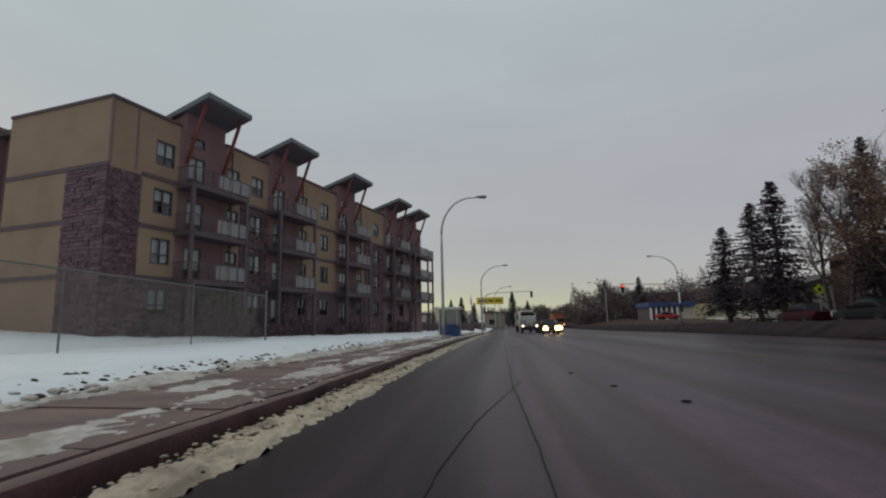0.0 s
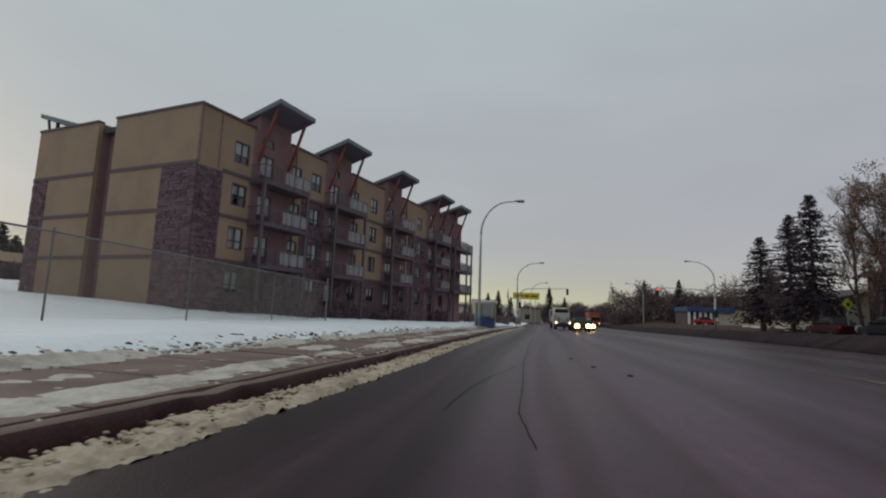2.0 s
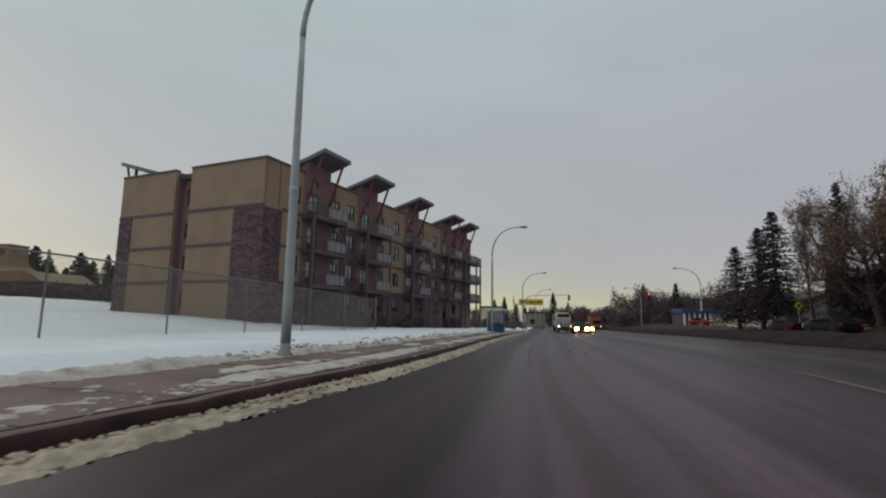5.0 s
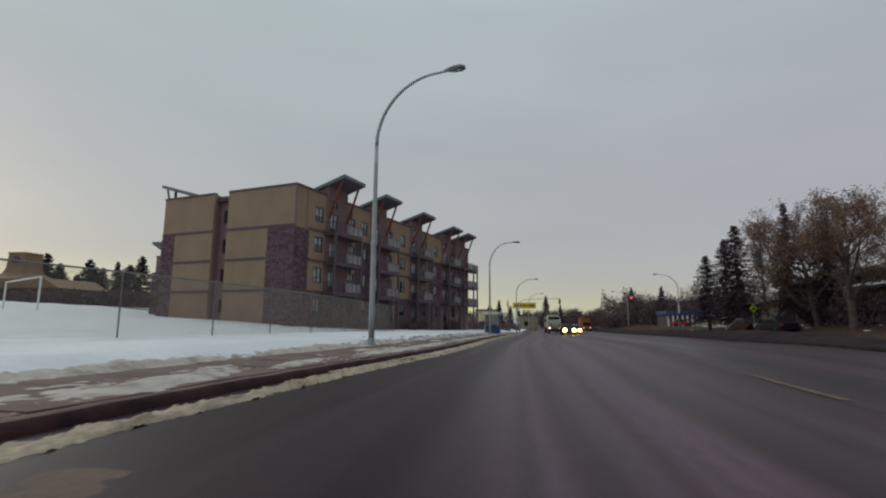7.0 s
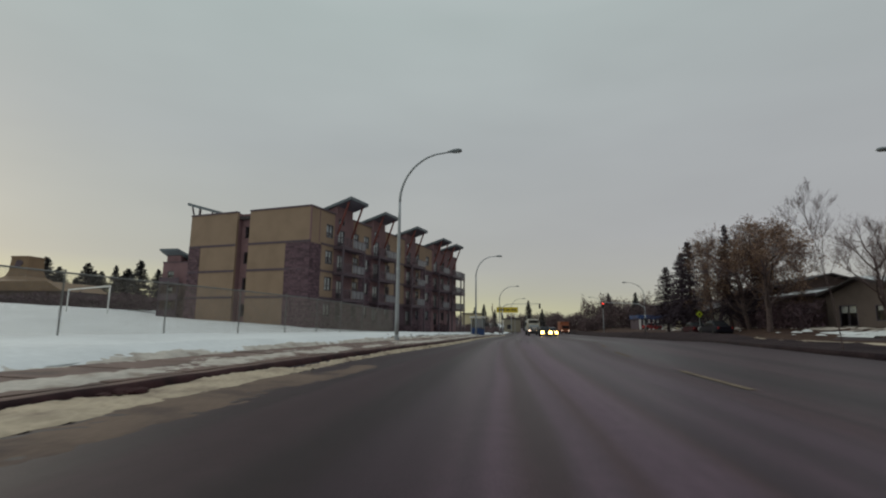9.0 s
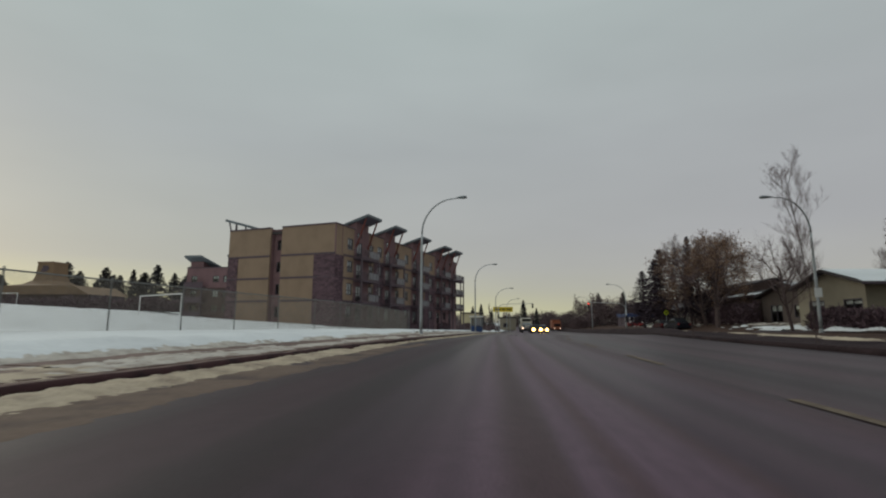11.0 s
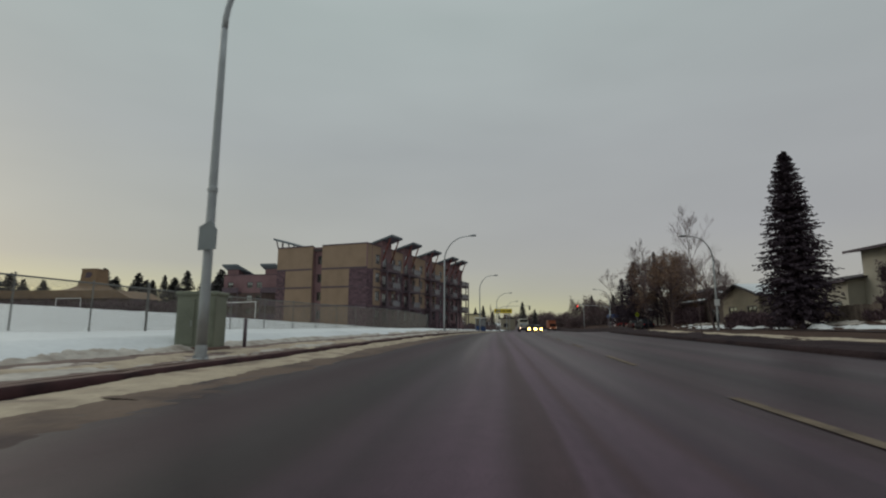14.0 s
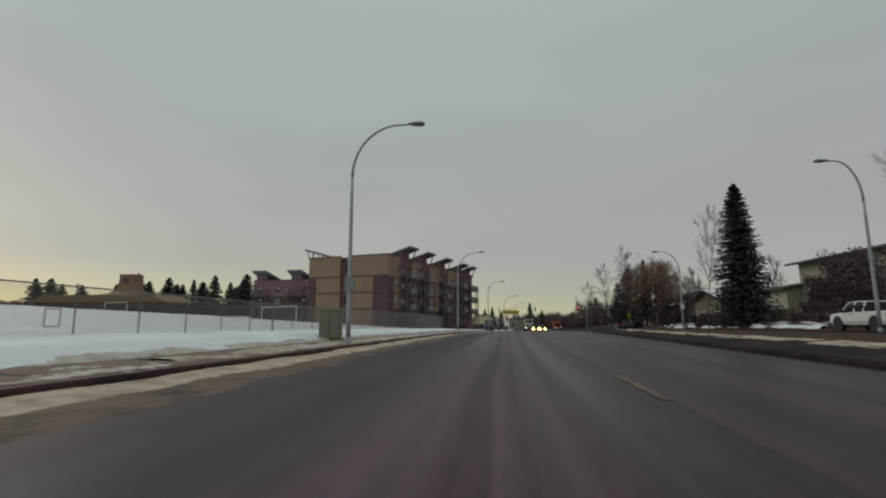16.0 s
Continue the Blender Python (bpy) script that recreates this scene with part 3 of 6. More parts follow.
crumbs("snow_crumbs", 500, 7, lambda r: r.uniform(-2, 30), lambda r: -2.45 + r.gauss(0, 0.2), 0.06, M_SNOW_OLD, "crumbs of grey snow fallen on the pavement's edge", "snow")
crumbs("snow_crumbs", 260, 8, lambda r: r.uniform(-8, 14), lambda r: -0.62 + r.gauss(0, 0.25), 0.03, M_SNOW_OLD, "crumbs of trodden snow on the pavement", "snow")
crumbs("soil_crumbs", 16, 9, lambda r: -19.3 + r.gauss(0, 0.15), lambda r: 0.12 + r.gauss(0, 0.07), 0.085, M_KERB, "dark broken lumps of kerb concrete", "rubble")
snow_strip("gutter_slush", -80, -44, 0.1, lambda y: kerb_x(y) + 1.6, 0.75, 0.03, M_SLUSH_TAN, "tan slush spread from the kerb into the lane", 14, 0.9, 14, 0.008)
snow_strip("gutter_slush", -45, -14, 0.1, lambda y: kerb_x(y) + 1.25, 0.7, 0.03, M_SLUSH_TAN, "tan slush beside the packed gutter snow", 12, 1.0, 15, 0.010)
snow_strip("kerb_snow", -80, 70, 0.10, lambda y: kerb_x(y) - 0.66, 0.42, 0.055, M_SNOW_OLD, "broken trodden snow on the pavement beside the kerb", 14, 1.5, 21, 0.02, True, -1)
snow_strip("pavement_snow", -80, 60, 0.10, lambda y: kerb_x(y) - 1.5, 0.5, 0.04, M_SNOW_OLD, "scraps of trodden snow on the pavement", 10, 2.2, 27, 0.041)
snow_strip("verge_snow_edge", -85, 60, 0.08, lambda y: kerb_x(y) - 2.42, 0.32, 0.09, M_SNOW_OLD, "crumbly dirty snow where the field meets the pavement", 9, 1.6, 31, 0.03)
snow_strip("verge_snow_bank", -90, 70, 0.25, lambda y: kerb_x(y) - 3.2, 0.75, 0.10, M_SNOW, "clean snow heaped along the verge", 9, 0.6, 41, 0.03)


def right_kerb():
    verts, faces = [], []
    ys = list(np.arange(-90, 110, 0.6))
    for y in ys:
        w, z = edge_x(y), road_z(y) + bank(99, y)
        wear = 0.03 * noise.noise((7, y * 0.9, 0))
        for q, h in ((-0.03, -0.1), (-0.02, 0.03), (0.02, 0.13), (0.17, 0.14), (0.2, -0.1)):
            verts.append((w + q + wear, y, z + h))
    for j in range(len(ys) - 1):
        for i in range(4):
            a = j * 5 + i
            faces.append((a, a + 1, a + 6, a + 5))
    tagged(new("kerb", raw("kerb_far", verts, faces, M_BERM, True)), "dark concrete kerb under the snow bank", "kerb", kind="structure")


right_kerb()
snow_strip("bank_snow", -85, 12, 0.15, lambda y: edge_x(y) + 4.3, 0.75, 0.11, M_SNOW_DIRTY, "strip of old gritty snow on the far verge", 14, 0.6, 51, 0.012)
snow_strip("bank_snow", -85, 60, 0.2, lambda y: edge_x(y) + 3.0, 0.7, 0.10, M_SNOW_DIRTY, "gritty snow remains on the bank", 8, 1.8, 61, 0.06)
snow_strip("yard_snow", -19, -7, 0.3, lambda y: 26.4, 1.3, 0.65, M_SNOW, "snow shovelled into a long low heap before the houses", 9, 0.7, 71, 0.25, True, 0, 0.06)
snow_strip("yard_snow", -5, 60, 0.3, lambda y: side_x(y) + 4.6, 1.0, 0.30, M_SNOW, "patchy snow lying in front of the yards", 9, 1.6, 81, 0.15, True, 0, 0.12)
snow_strip("yard_snow", 9.5, 23.5, 0.25, lambda y: 28.3 - (y - 9.5) * 0.14, 0.62, 0.50, M_SNOW, "smooth snow lying on a sloping front lawn", 11, 0.9, 91, 0.16, True, 0, 0.06)
snow_strip("yard_snow", 10.5, 22.5, 0.25, lambda y: 26.0 - (y - 10.5) * 0.10, 0.45, 0.42, M_SNOW, "snow left in a band along the front lawn", 11, 0.9, 93, 0.16, True, 0, 0.06)
snow_strip("yard_snow", 36, 66, 0.3, lambda y: 27.4 + 0.4 * math.sin(y * 0.3), 1.5, 0.4, M_SNOW, "snow lying under the spruce trees", 11, 1.1, 97, 0.12, True, 0, 0.06)
for q, hw, sd in ((6.5, 1.2, 5), (9.5, 1.4, 6), (12.5, 1.6, 8)):
    snow_strip("yard_snow", -70, 70, 0.4, lambda y: side_x(y) + q, hw, 0.18, M_SNOW_OLD, "scattered old snow on the dead lawns", 9, 2.0, sd * 13, 0.10)

# lane dashes, worn
for i in range(-10, 9):
    y0 = -10.45 + 7.4 * i
    bm = bmesh.new()
    pts = [(dash_x(y), y, road_z(y) + bank(dash_x(y), y) + 0.007 + 0.012 * noise.noise((dash_x(y) * 0.4, y * 0.1, 0))) for y in np.linspace(y0, y0 + 3.0, 5)]
    for a, b in zip(pts, pts[1:]):
        bm.faces.new([bm.verts.new(p) for p in ((a[0] - 0.07, a[1], a[2]), (a[0] + 0.07, a[1], a[2]), (b[0] + 0.07, b[1], b[2]), (b[0] - 0.07, b[1], b[2]))])
    solo("lane_dash", bm, M_LINE, "worn faded yellow lane dash on the asphalt", "road marking", "lane dashes", "structure")


def seam(points, half, label):
    bm = bmesh.new()
    n = len(points) * 6
    px = np.interp(np.linspace(0, len(points) - 1, n), range(len(points)), [p[0] for p in points])
    py = np.interp(np.linspace(0, len(points) - 1, n), range(len(points)), [p[1] for p in points])
    rows = []
    for i in range(n):
        x, y = float(px[i]) + 0.02 * noise.noise((i * 0.9, 0, 0)), float(py[i])
        hw = half * (0.7 + 0.6 * abs(noise.noise((i * 0.7, 3, 0))))
        rows.append((bm.verts.new((x - hw, y, road_z(y) + bank(x, y) + 0.006 + 0.012 * noise.noise((x * 0.4, y * 0.1, 0)))), bm.verts.new((x + hw, y, road_z(y) + bank(x, y) + 0.006 + 0.012 * noise.noise((x * 0.4, y * 0.1, 0))))))
    for a, b in zip(rows, rows[1:]):
        bm.faces.new((a[0], a[1], b[1], b[0]))
    solo("tar_seam", bm, M_TAR, label, "road crack", "road cracks", "structure")


seam([(0.95, 0.9), (0.85, 2.2), (0.95, 4.5), (1.05, 8), (1.5, 16), (2.3, 30)], 0.006, "long dark tarred crack along the lane")
seam([(0.15, 2.2), (0.25, 3.6), (0.5, 5.2), (0.85, 6.8), (1.25, 8.6)], 0.006, "curved dark tarred crack across the lane")
for x, y, s in ((2.4, 7.6, 0.035), (2.75, 6.1, 0.04), (2.2, 9.6, 0.03)):
    bm = bmesh.new()
    bmesh.ops.create_icosphere(bm, subdivisions=2, radius=s)
    for v in bm.verts:
        v.co = Vector((v.co.x * 1.5, v.co.y, max(v.co.z * 0.35, -0.01))) * (1 + 0.5 * noise.noise(v.co * 14))
        v.co += Vector((x, y, road_z(y) + bank(x, y) + 0.01))
    solo("mud_clod", bm, M_BERM, "small dark clod of frozen mud on the asphalt", "clod", "mud clods")


# ---- apartment building ----
def wall_with_holes(bm, x0, x1, z0, z1, y0, y1, holes):
    """A wall slab from y0 to y1 with rectangular openings (x0, x1, z0, z1), in one piece."""
    xs = sorted({x0, x1, *[min(max(h[i], x0), x1) for h in holes for i in (0, 1)]})
    zs = sorted({z0, z1, *[min(max(h[i], z0), z1) for h in holes for i in (2, 3)]})
    nx, nz = len(xs) - 1, len(zs) - 1
    solid = {(i, k) for i in range(nx) for k in range(nz)
             if not any(h[0] < (xs[i] + xs[i + 1]) / 2 < h[1] and h[2] < (zs[k] + zs[k + 1]) / 2 < h[3] for h in holes)}
    made = {}

    def v(i, k, back):
        key = (i, k, back)
        if key not in made:
            made[key] = bm.verts.new((xs[i], y1 if back else y0, zs[k]))
        return made[key]

    for i, k in solid:
        bm.faces.new((v(i, k, 0), v(i + 1, k, 0), v(i + 1, k + 1, 0), v(i, k + 1, 0)))
        bm.faces.new((v(i, k + 1, 1), v(i + 1, k + 1, 1), v(i + 1, k, 1), v(i, k, 1)))
        for di, dk, a, b in ((-1, 0, (i, k + 1), (i, k)), (1, 0, (i + 1, k), (i + 1, k + 1)), (0, -1, (i, k), (i + 1, k)), (0, 1, (i + 1, k + 1), (i, k + 1))):
            if (i + di, k + dk) not in solid:
                bm.faces.new((v(*a, 0), v(*a, 1), v(*b, 1), v(*b, 0)))


def window(parent, x0, x1, z0, z1, y, blind=0.0, mullions=2, rail=0.4, name="window"):
    """A dark-framed window in the plane y, looking to -y; pane, bars, sill, and a blind hanging to the fraction given."""
    w = new(name)
    w.parent = parent
    w.matrix_basis = pose(x0, y, z0)
    W, H = x1 - x0, z1 - z0
    bm = bmesh.new()
    t = 0.09
    box(bm, (0, -0.05, 0), (W, 0.07, t))
    box(bm, (0, -0.05, H - t), (W, 0.07, H))
    box(bm, (0, -0.05, t), (t, 0.07, H - t))
    box(bm, (W - t, -0.05, t), (W, 0.07, H - t))
    for k in range(1, mullions):
        cx = W * k / mullions
        box(bm, (cx - 0.035, -0.03, t), (cx + 0.035, 0.06, H - t))
    if rail:
        box(bm, (t, -0.028, H * rail - 0.035), (W - t, 0.058, H * rail + 0.035))
    part("window_frame", bm, M_WINFRAME, w)
    bm = bmesh.new()
    box(bm, (t, 0.02, t), (W - t, 0.035, H - t))
    part("pane", bm, M_GLASS, w).visible_shadow = False
    if blind:
        bm = bmesh.new()
        box(bm, (t, 0.12, H - t - (H - 2 * t) * blind), (W - t, 0.14, H - t))
        part("blind", bm, M_CURTAIN, w, "pale window blind, drawn")
    return w


def stones(bm, x0, x1, z0, z1, y, out, rng):
    """Ledge stones in uneven courses on the plane y, proud towards out (-1 or 1)."""
    z = z0
    while z < z1 - 0.05:
        h = min(rng.uniform(0.11, 0.21), z1 - z)
        x = x0
        while x < x1 - 0.02:
            w = min(rng.uniform(0.2, 0.55), x1 - x)
            if x1 - x - w < 0.12:
                w = x1 - x
            d = rng.uniform(0.02, 0.09)
            ya, yb = (y - d, y) if out < 0 else (y, y + d)
            box(bm, (x + 0.012, ya, z + 0.012), (x + w - 0.012, yb, z + h - 0.012))
            x += w
        z += h


FLOOR = (0.4, 3.4, 6.4, 9.4)
BAYS = (4.7, 13.2, 23.4, 34.3, 40.8)
WINS = (2.85, 11.1, 20.5, 31.2)
LENGTH, DEPTH, PARAPET = 46.0, 17.4, 13.2


def build_apartment():
    A = thing("apartment_building", pose(-18.9, 25.0, 0, 0, 0, 74.5), "four-storey apartment block in tan stucco and dark ledge stone", "building")
    rng = random.Random(5)
    # openings of the street front
    holes, glazed = [], []
    for f, z in enumerate(FLOOR):
        for x in WINS:
            glazed.append((x, x + 1.35, z + 0.85, z + 2.4, rng.choice((0, 0.45, 0.6, 1.0, 0.8)), 2))
        for p in BAYS:
            glazed.append((p + 0.5, p + 1.95, z + 0.06, z + 2.15, rng.choice((0, 0.7, 0.5, 1.0)), 2))
            if p < 40:
                glazed.append((p + 3.95, p + 5.15, z + 0.85, z + 2.3, rng.choice((0.5, 0.4, 0.9, 0)), 2))
        if z > 9:
            for p in BAYS:
                glazed.append((p + 0.6, p + 1.85, z + 2.75, z + 3.5, 0, 1))
    holes = [g[:4] for g in glazed]
    # street wall by section: stucco, brown stucco, stone backing
    sections = [(0, 2.0, 1), (2.0, 4.5, 0), (4.5, 8.55, 3), (8.55, 10.0, 0), (10.0, 13.0, 1), (13.0, 17.05, 3), (17.05, 23.2, 0), (23.2, 27.25, 3), (27.25, 29.0, 0), (29.0, 33.8, 1), (33.8, LENGTH, 2)]
    for x0, x1, style in sections:
        lo = 9.3 if style in (1, 2) else 3.3
        for z0, z1, m in ((0.0 - 0.9, lo, M_STUCCO_DK if style == 2 else M_MORTAR), (lo, PARAPET, M_STUCCO if style < 2 else M_STUCCO_DK)):
            bm = bmesh.new()
            wall_with_holes(bm, x0, x1, z0, z1, 0, 0.3, [h for h in holes if h[0] >= x0 - 1.4 and h[1] <= x1 + 1.4])
            part("wall", bm, m, A)
    # stone facing
    bm = bmesh.new()
    stones(bm, 0.0, 2.0, 0.0, 9.3, 0, -1, rng)
    part("stone_facing", bm, M_STONE, A, "dark ledge-stone facing on the corner")["kind"] = "stuff"
    bm = bmesh.new()
    for x0, x1, z0, z1 in ((2.0, 2.8, 0, 3.25), (10.0, 11.05, 0, 9.3), (12.5, 13.0, 0, 9.3), (29.0, 31.15, 0, 9.3), (32.6, 33.8, 0, 9.3), (4.3, 5.15, 0, 3.25), (6.7, 8.6, 0, 3.25), (15.2, 17.1, 0, 3.25), (18.4, 20.4, 0, 3.25), (25.4, 27.3, 0, 3.25)):
        stones(bm, x0, x1, z0, z1, 0, -1, rng)
    for z in FLOOR[:3]:
        stones(bm, 11.05, 12.5, z - 0.5 if z > 1 else 0.0, z + 0.8, 0, -1, rng)
        stones(bm, 31.15, 32.6, z - 0.5 if z > 1 else 0.0, z + 0.8, 0, -1, rng)
    part("stone_facing", bm, M_STONE, A, "dark ledge-stone facing between the bays")["kind"] = "stuff"
    # gable end, with a recessed strip
    for y0, y1, x in ((0.0, 8.4, 0.0), (10.3, DEPTH, 0.0), (8.4, 10.3, 0.9)):
        bm = bmesh.new()
        hs = []
        if x > 0:
            hs = [(y0 + 0.45, y1 - 0.45, z + 0.9, z + 2.3) for z in FLOOR]
        tmp = bmesh.new()
        wall_with_holes(tmp, y0 + (0.3 if y0 == 0 else 0), y1, -0.9, PARAPET, 0, 0.3, hs)
        for v in tmp.verts:
            v.co = Vector((x + v.co.y, v.co.x, v.co.z))
        part("wall", tmp, M_STUCCO if x == 0 else M_STUCCO_DK, A)
        bm.free()
    for y in (8.4, 10.3):
        bm = bmesh.new()
        box(bm, (0.3, y - (0.25 if y < 9 else 0), -0.9), (1.2, y + (0 if y < 9 else 0.25), PARAPET))
        part("wall", bm, M_STUCCO_DK, A)
    for i, z in enumerate(FLOOR):
        w = new("window")
        w.parent = A
        w.matrix_basis = pose(1.05, 9.85, z + 0.9, 0, 0, -90)
        bm = bmesh.new()
        box(bm, (0, -0.05, 0), (1.0, 0.06, 0.09))
        box(bm, (0, -0.05, 1.31), (1.0, 0.06, 1.4))
        box(bm, (0, -0.05, 0.09), (0.09, 0.06, 1.31))
        box(bm, (0.91, -0.05, 0.09), (1.0, 0.06, 1.31))
        box(bm, (0.09, -0.04, 0.62), (0.91, 0.05, 0.70))
        part("window_frame", bm, M_WINFRAME, w)
        bm = bmesh.new()
        box(bm, (0.09, 0.01, 0.09), (0.91, 0.025, 1.31))
        part("pane", bm, M_GLASS, w)
    # trim bands on the gable, stone on both its corners
    for y0, y1 in ((0.0, 8.4), (10.3, DEPTH)):
        for z in (3.3, 6.3, 9.3):
            bm = beveled((-0.07, y0 - (0.09 if y0 == 0 else 0), z), (0.0, y1, z + 0.24), 0.01, 1)
            part("trim_band", bm, M_BAND, A)
        bm = beveled((-0.1, y0 - (0.1 if y0 == 0 else 0), PARAPET), (0.4, y1, PARAPET + 0.18), 0.02, 1)
        part("coping", bm, M_BAND, A)
    tmp = bmesh.new()
    stones(tmp, 15.6, DEPTH, 0.0, 9.28, 0, -1, rng)
    for v in tmp.verts:
        v.co = Vector((v.co.y, v.co.x, v.co.z))
    part("stone_facing", tmp, M_STONE, A, "dark ledge-stone facing on the rear gable corner")["kind"] = "stuff"
    # the near gable corner, stone by stone
    bm = bmesh.new()
    box(bm, (-1, -1, -1), (1, 1, 1))
    bmesh.ops.bevel(bm, geom=bm.edges[:], offset=0.09, segments=1, affect="EDGES")
    stone = to_mesh("stone", bm, M_STONE_PIECE)
    bm = bmesh.new()
    box(bm, (-0.012, 0.0, 0.0), (0.0, 3.2, 9.28))
    part("stone_backing", bm, M_MORTAR, A)
    z = 0.0
    while z < 9.2:
        h = min(rng.uniform(0.15, 0.25), 9.28 - z)
        y = -0.02
        while y < 3.18:
            w = min(rng.uniform(0.3, 0.66), 3.2 - y)
            if 3.2 - y - w < 0.15:
                w = 3.2 - y
            d = rng.uniform(0.03, 0.10)
            o = new("stone", stone)
            o.parent = A
            o.matrix_basis = pose(-d / 2 - 0.008, y + w / 2, z + h / 2) @ Matrix.Diagonal((d / 2, w / 2 - 0.012, h / 2 - 0.012, 1))
            y += w
        z += h
    bm = beveled((-0.03, -0.04, 9.5), (0.12, 0.1, PARAPET), 0.01, 1)
    part("corner_trim", bm, M_STUCCO_DK, A)
    bm = beveled((1.55, -0.05, 9.5), (1.65, 0.0, PARAPET), 0.01, 1)
    part("corner_trim", bm, M_STUCCO_DK, A)
    # trim bands and coping along the street front
    for x0, x1 in ((2.0, 4.6), (8.4, 13.1), (17.0, 23.3), (27.2, 34.2), (38.1, 40.7), (44.6, LENGTH)):
        for z in (3.3, 6.3, 9.3):
            part("trim_band", beveled((x0, -0.08, z), (x1, 0.0, z + 0.22), 0.01, 1), M_BAND, A)
        part("coping", beveled((x0, -0.1, PARAPET), (x1, 0.4, PARAPET + 0.18), 0.02, 1), M_BAND, A)
    part("coping", beveled((0.4, -0.1, PARAPET), (2.0, 0.4, PARAPET + 0.18), 0.02, 1), M_BAND, A)
    for x in (9.0, 17.6, 28.2, 39.4):
        bm = bmesh.new()
        tube(bm, [(x, -0.08, 0), (x, -0.08, 13.0)], 0.05, 8)
        part("downpipe", bm, M_BAND, A)
    # other walls, flat roof, solid core whose dark colour stands in for unlit rooms
    for a, b in (((0.3, DEPTH - 0.3, -0.9), (LENGTH, DEPTH, PARAPET)), ((LENGTH - 0.3, 0.3, -0.9), (LENGTH, DEPTH - 0.3, PARAPET))):
        bm = bmesh.new()
        box(bm, a, b)
        part("wall", bm, M_STUCCO_DK, A)
    bm = bmesh.new()
    box(bm, (0.3, 0.3, PARAPET - 0.7), (LENGTH - 0.3, DEPTH - 0.3, PARAPET - 0.4))
    part("roof", bm, M_SHINGLE, A)
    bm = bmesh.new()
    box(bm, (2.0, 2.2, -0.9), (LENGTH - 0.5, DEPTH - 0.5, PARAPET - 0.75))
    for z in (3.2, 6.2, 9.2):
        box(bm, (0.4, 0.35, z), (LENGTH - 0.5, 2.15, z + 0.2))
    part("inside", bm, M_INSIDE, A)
    for x0, x1, z0, z1, blind, mul in glazed:
        tall = z1 - z0 > 2
        window(A, x0, x1, z0, z1, 0.06, blind, mul, 0 if mul == 1 else (0.38 if not tall else 0), "window" if not tall else "balcony_door")
    # bays: tower wall, shed roof, struts, balconies
    for p in BAYS:
        bm = bmesh.new()
        za, zb = 14.45, 13.35
        for x in (p + 0.25, p + 3.35):
            v = [bm.verts.new(q) for q in ((x, 0.0, PARAPET), (x, 3.0, PARAPET), (x, 3.0, zb), (x, 0.0, za), (x + 0.25, 0.0, PARAPET), (x + 0.25, 3.0, PARAPET), (x + 0.25, 3.0, zb), (x + 0.25, 0.0, za))]
            for f in ((0, 1, 2, 3), (7, 6, 5, 4), (0, 3, 7, 4), (1, 5, 6, 2), (3, 2, 6, 7), (0, 4, 5, 1)):
                bm.faces.new([v[i] for i in f])
        box(bm, (p + 0.5, 0.0, PARAPET), (p + 3.35, 0.28, za - 0.02))
        part("tower_wall", bm, M_STUCCO_DK, A)
        # roof: high at the front, falling to the back
        R = new("bay_roof")
        R.parent = A
        bm = bmesh.new()
        th = 0.36
        o, i = -1.95, 3.2
        zo, zi = 14.95, 13.42
        v = [bm.verts.new(q) for q in ((p, o, zo), (p + 4.0, o, zo), (p + 4.0, i, zi), (p, i, zi), (p, o, zo + th), (p + 4.0, o, zo + th), (p + 4.0, i, zi + th), (p, i, zi + th))]
        for f in ((4, 5, 6, 7), (0, 1, 5, 4), (1, 2, 6, 5), (2, 3, 7, 6), (3, 0, 4, 7), (3, 2, 1, 0)):
            bm.faces.new([v[k] for k in f])
        bmesh.ops.bevel(bm, geom=bm.edges[:], offset=0.025, segments=1, affect="EDGES")
        part("fascia", bm, M_ROOFEDGE, R)
        bm = bmesh.new()
        v = [bm.verts.new(q) for q in ((p + 0.12, o + 0.12, zo - 0.02), (p + 3.88, o + 0.12, zo - 0.02), (p + 3.88, i - 0.1, zi - 0.01), (p + 0.12, i - 0.1, zi - 0.01),
                                       (p + 0.12, o + 0.12, zo - 0.05), (p + 3.88, o + 0.12, zo - 0.05), (p + 3.88, i - 0.1, zi - 0.04), (p + 0.12, i - 0.1, zi - 0.04))]
        for f in ((0, 1, 2, 3), (4, 7, 6, 5), (0, 4, 5, 1), (1, 5, 6, 2), (2, 6, 7, 3), (3, 7, 4, 0)):
            bm.faces.new([v[k] for k in f])
        part("soffit", bm, M_SOFFIT, R)
        for x in (p + 0.35, p + 3.45):
            bm = bmesh.new()
            tube(bm, [(x, -0.06, 10.9), (x, -1.45, 14.75)], 0.12, 4)
            part("strut", bm, M_STRUT, A, "dark red slanting timber strut")
        for fz in FLOOR[1:]:
            balcony(A, p, fz)
        for x in (p - 0.15, p + 4.55):
            bm = bmesh.new()
            box(bm, (x - 0.1, -1.35, -0.9), (x + 0.1, -1.15, 9.15))
            part("balcony_post", bm, M_BROWN, A)
    # corner balconies at the far end
    for fz in FLOOR[1:]:
        balcony(A, LENGTH - 0.4, fz, 2.6, 1.2)
    for y in (-1.05, 1.6):
        bm = bmesh.new()
        box(bm, (LENGTH + 1.7, y - 0.1, -1.6), (LENGTH + 1.9, y + 0.1, 9.2))
        part("balcony_post", bm, M_BROWN, A)
    # roofs of the rear front, seen over the parapet
    for p in (0.6, 14.0):
        bm = bmesh.new()
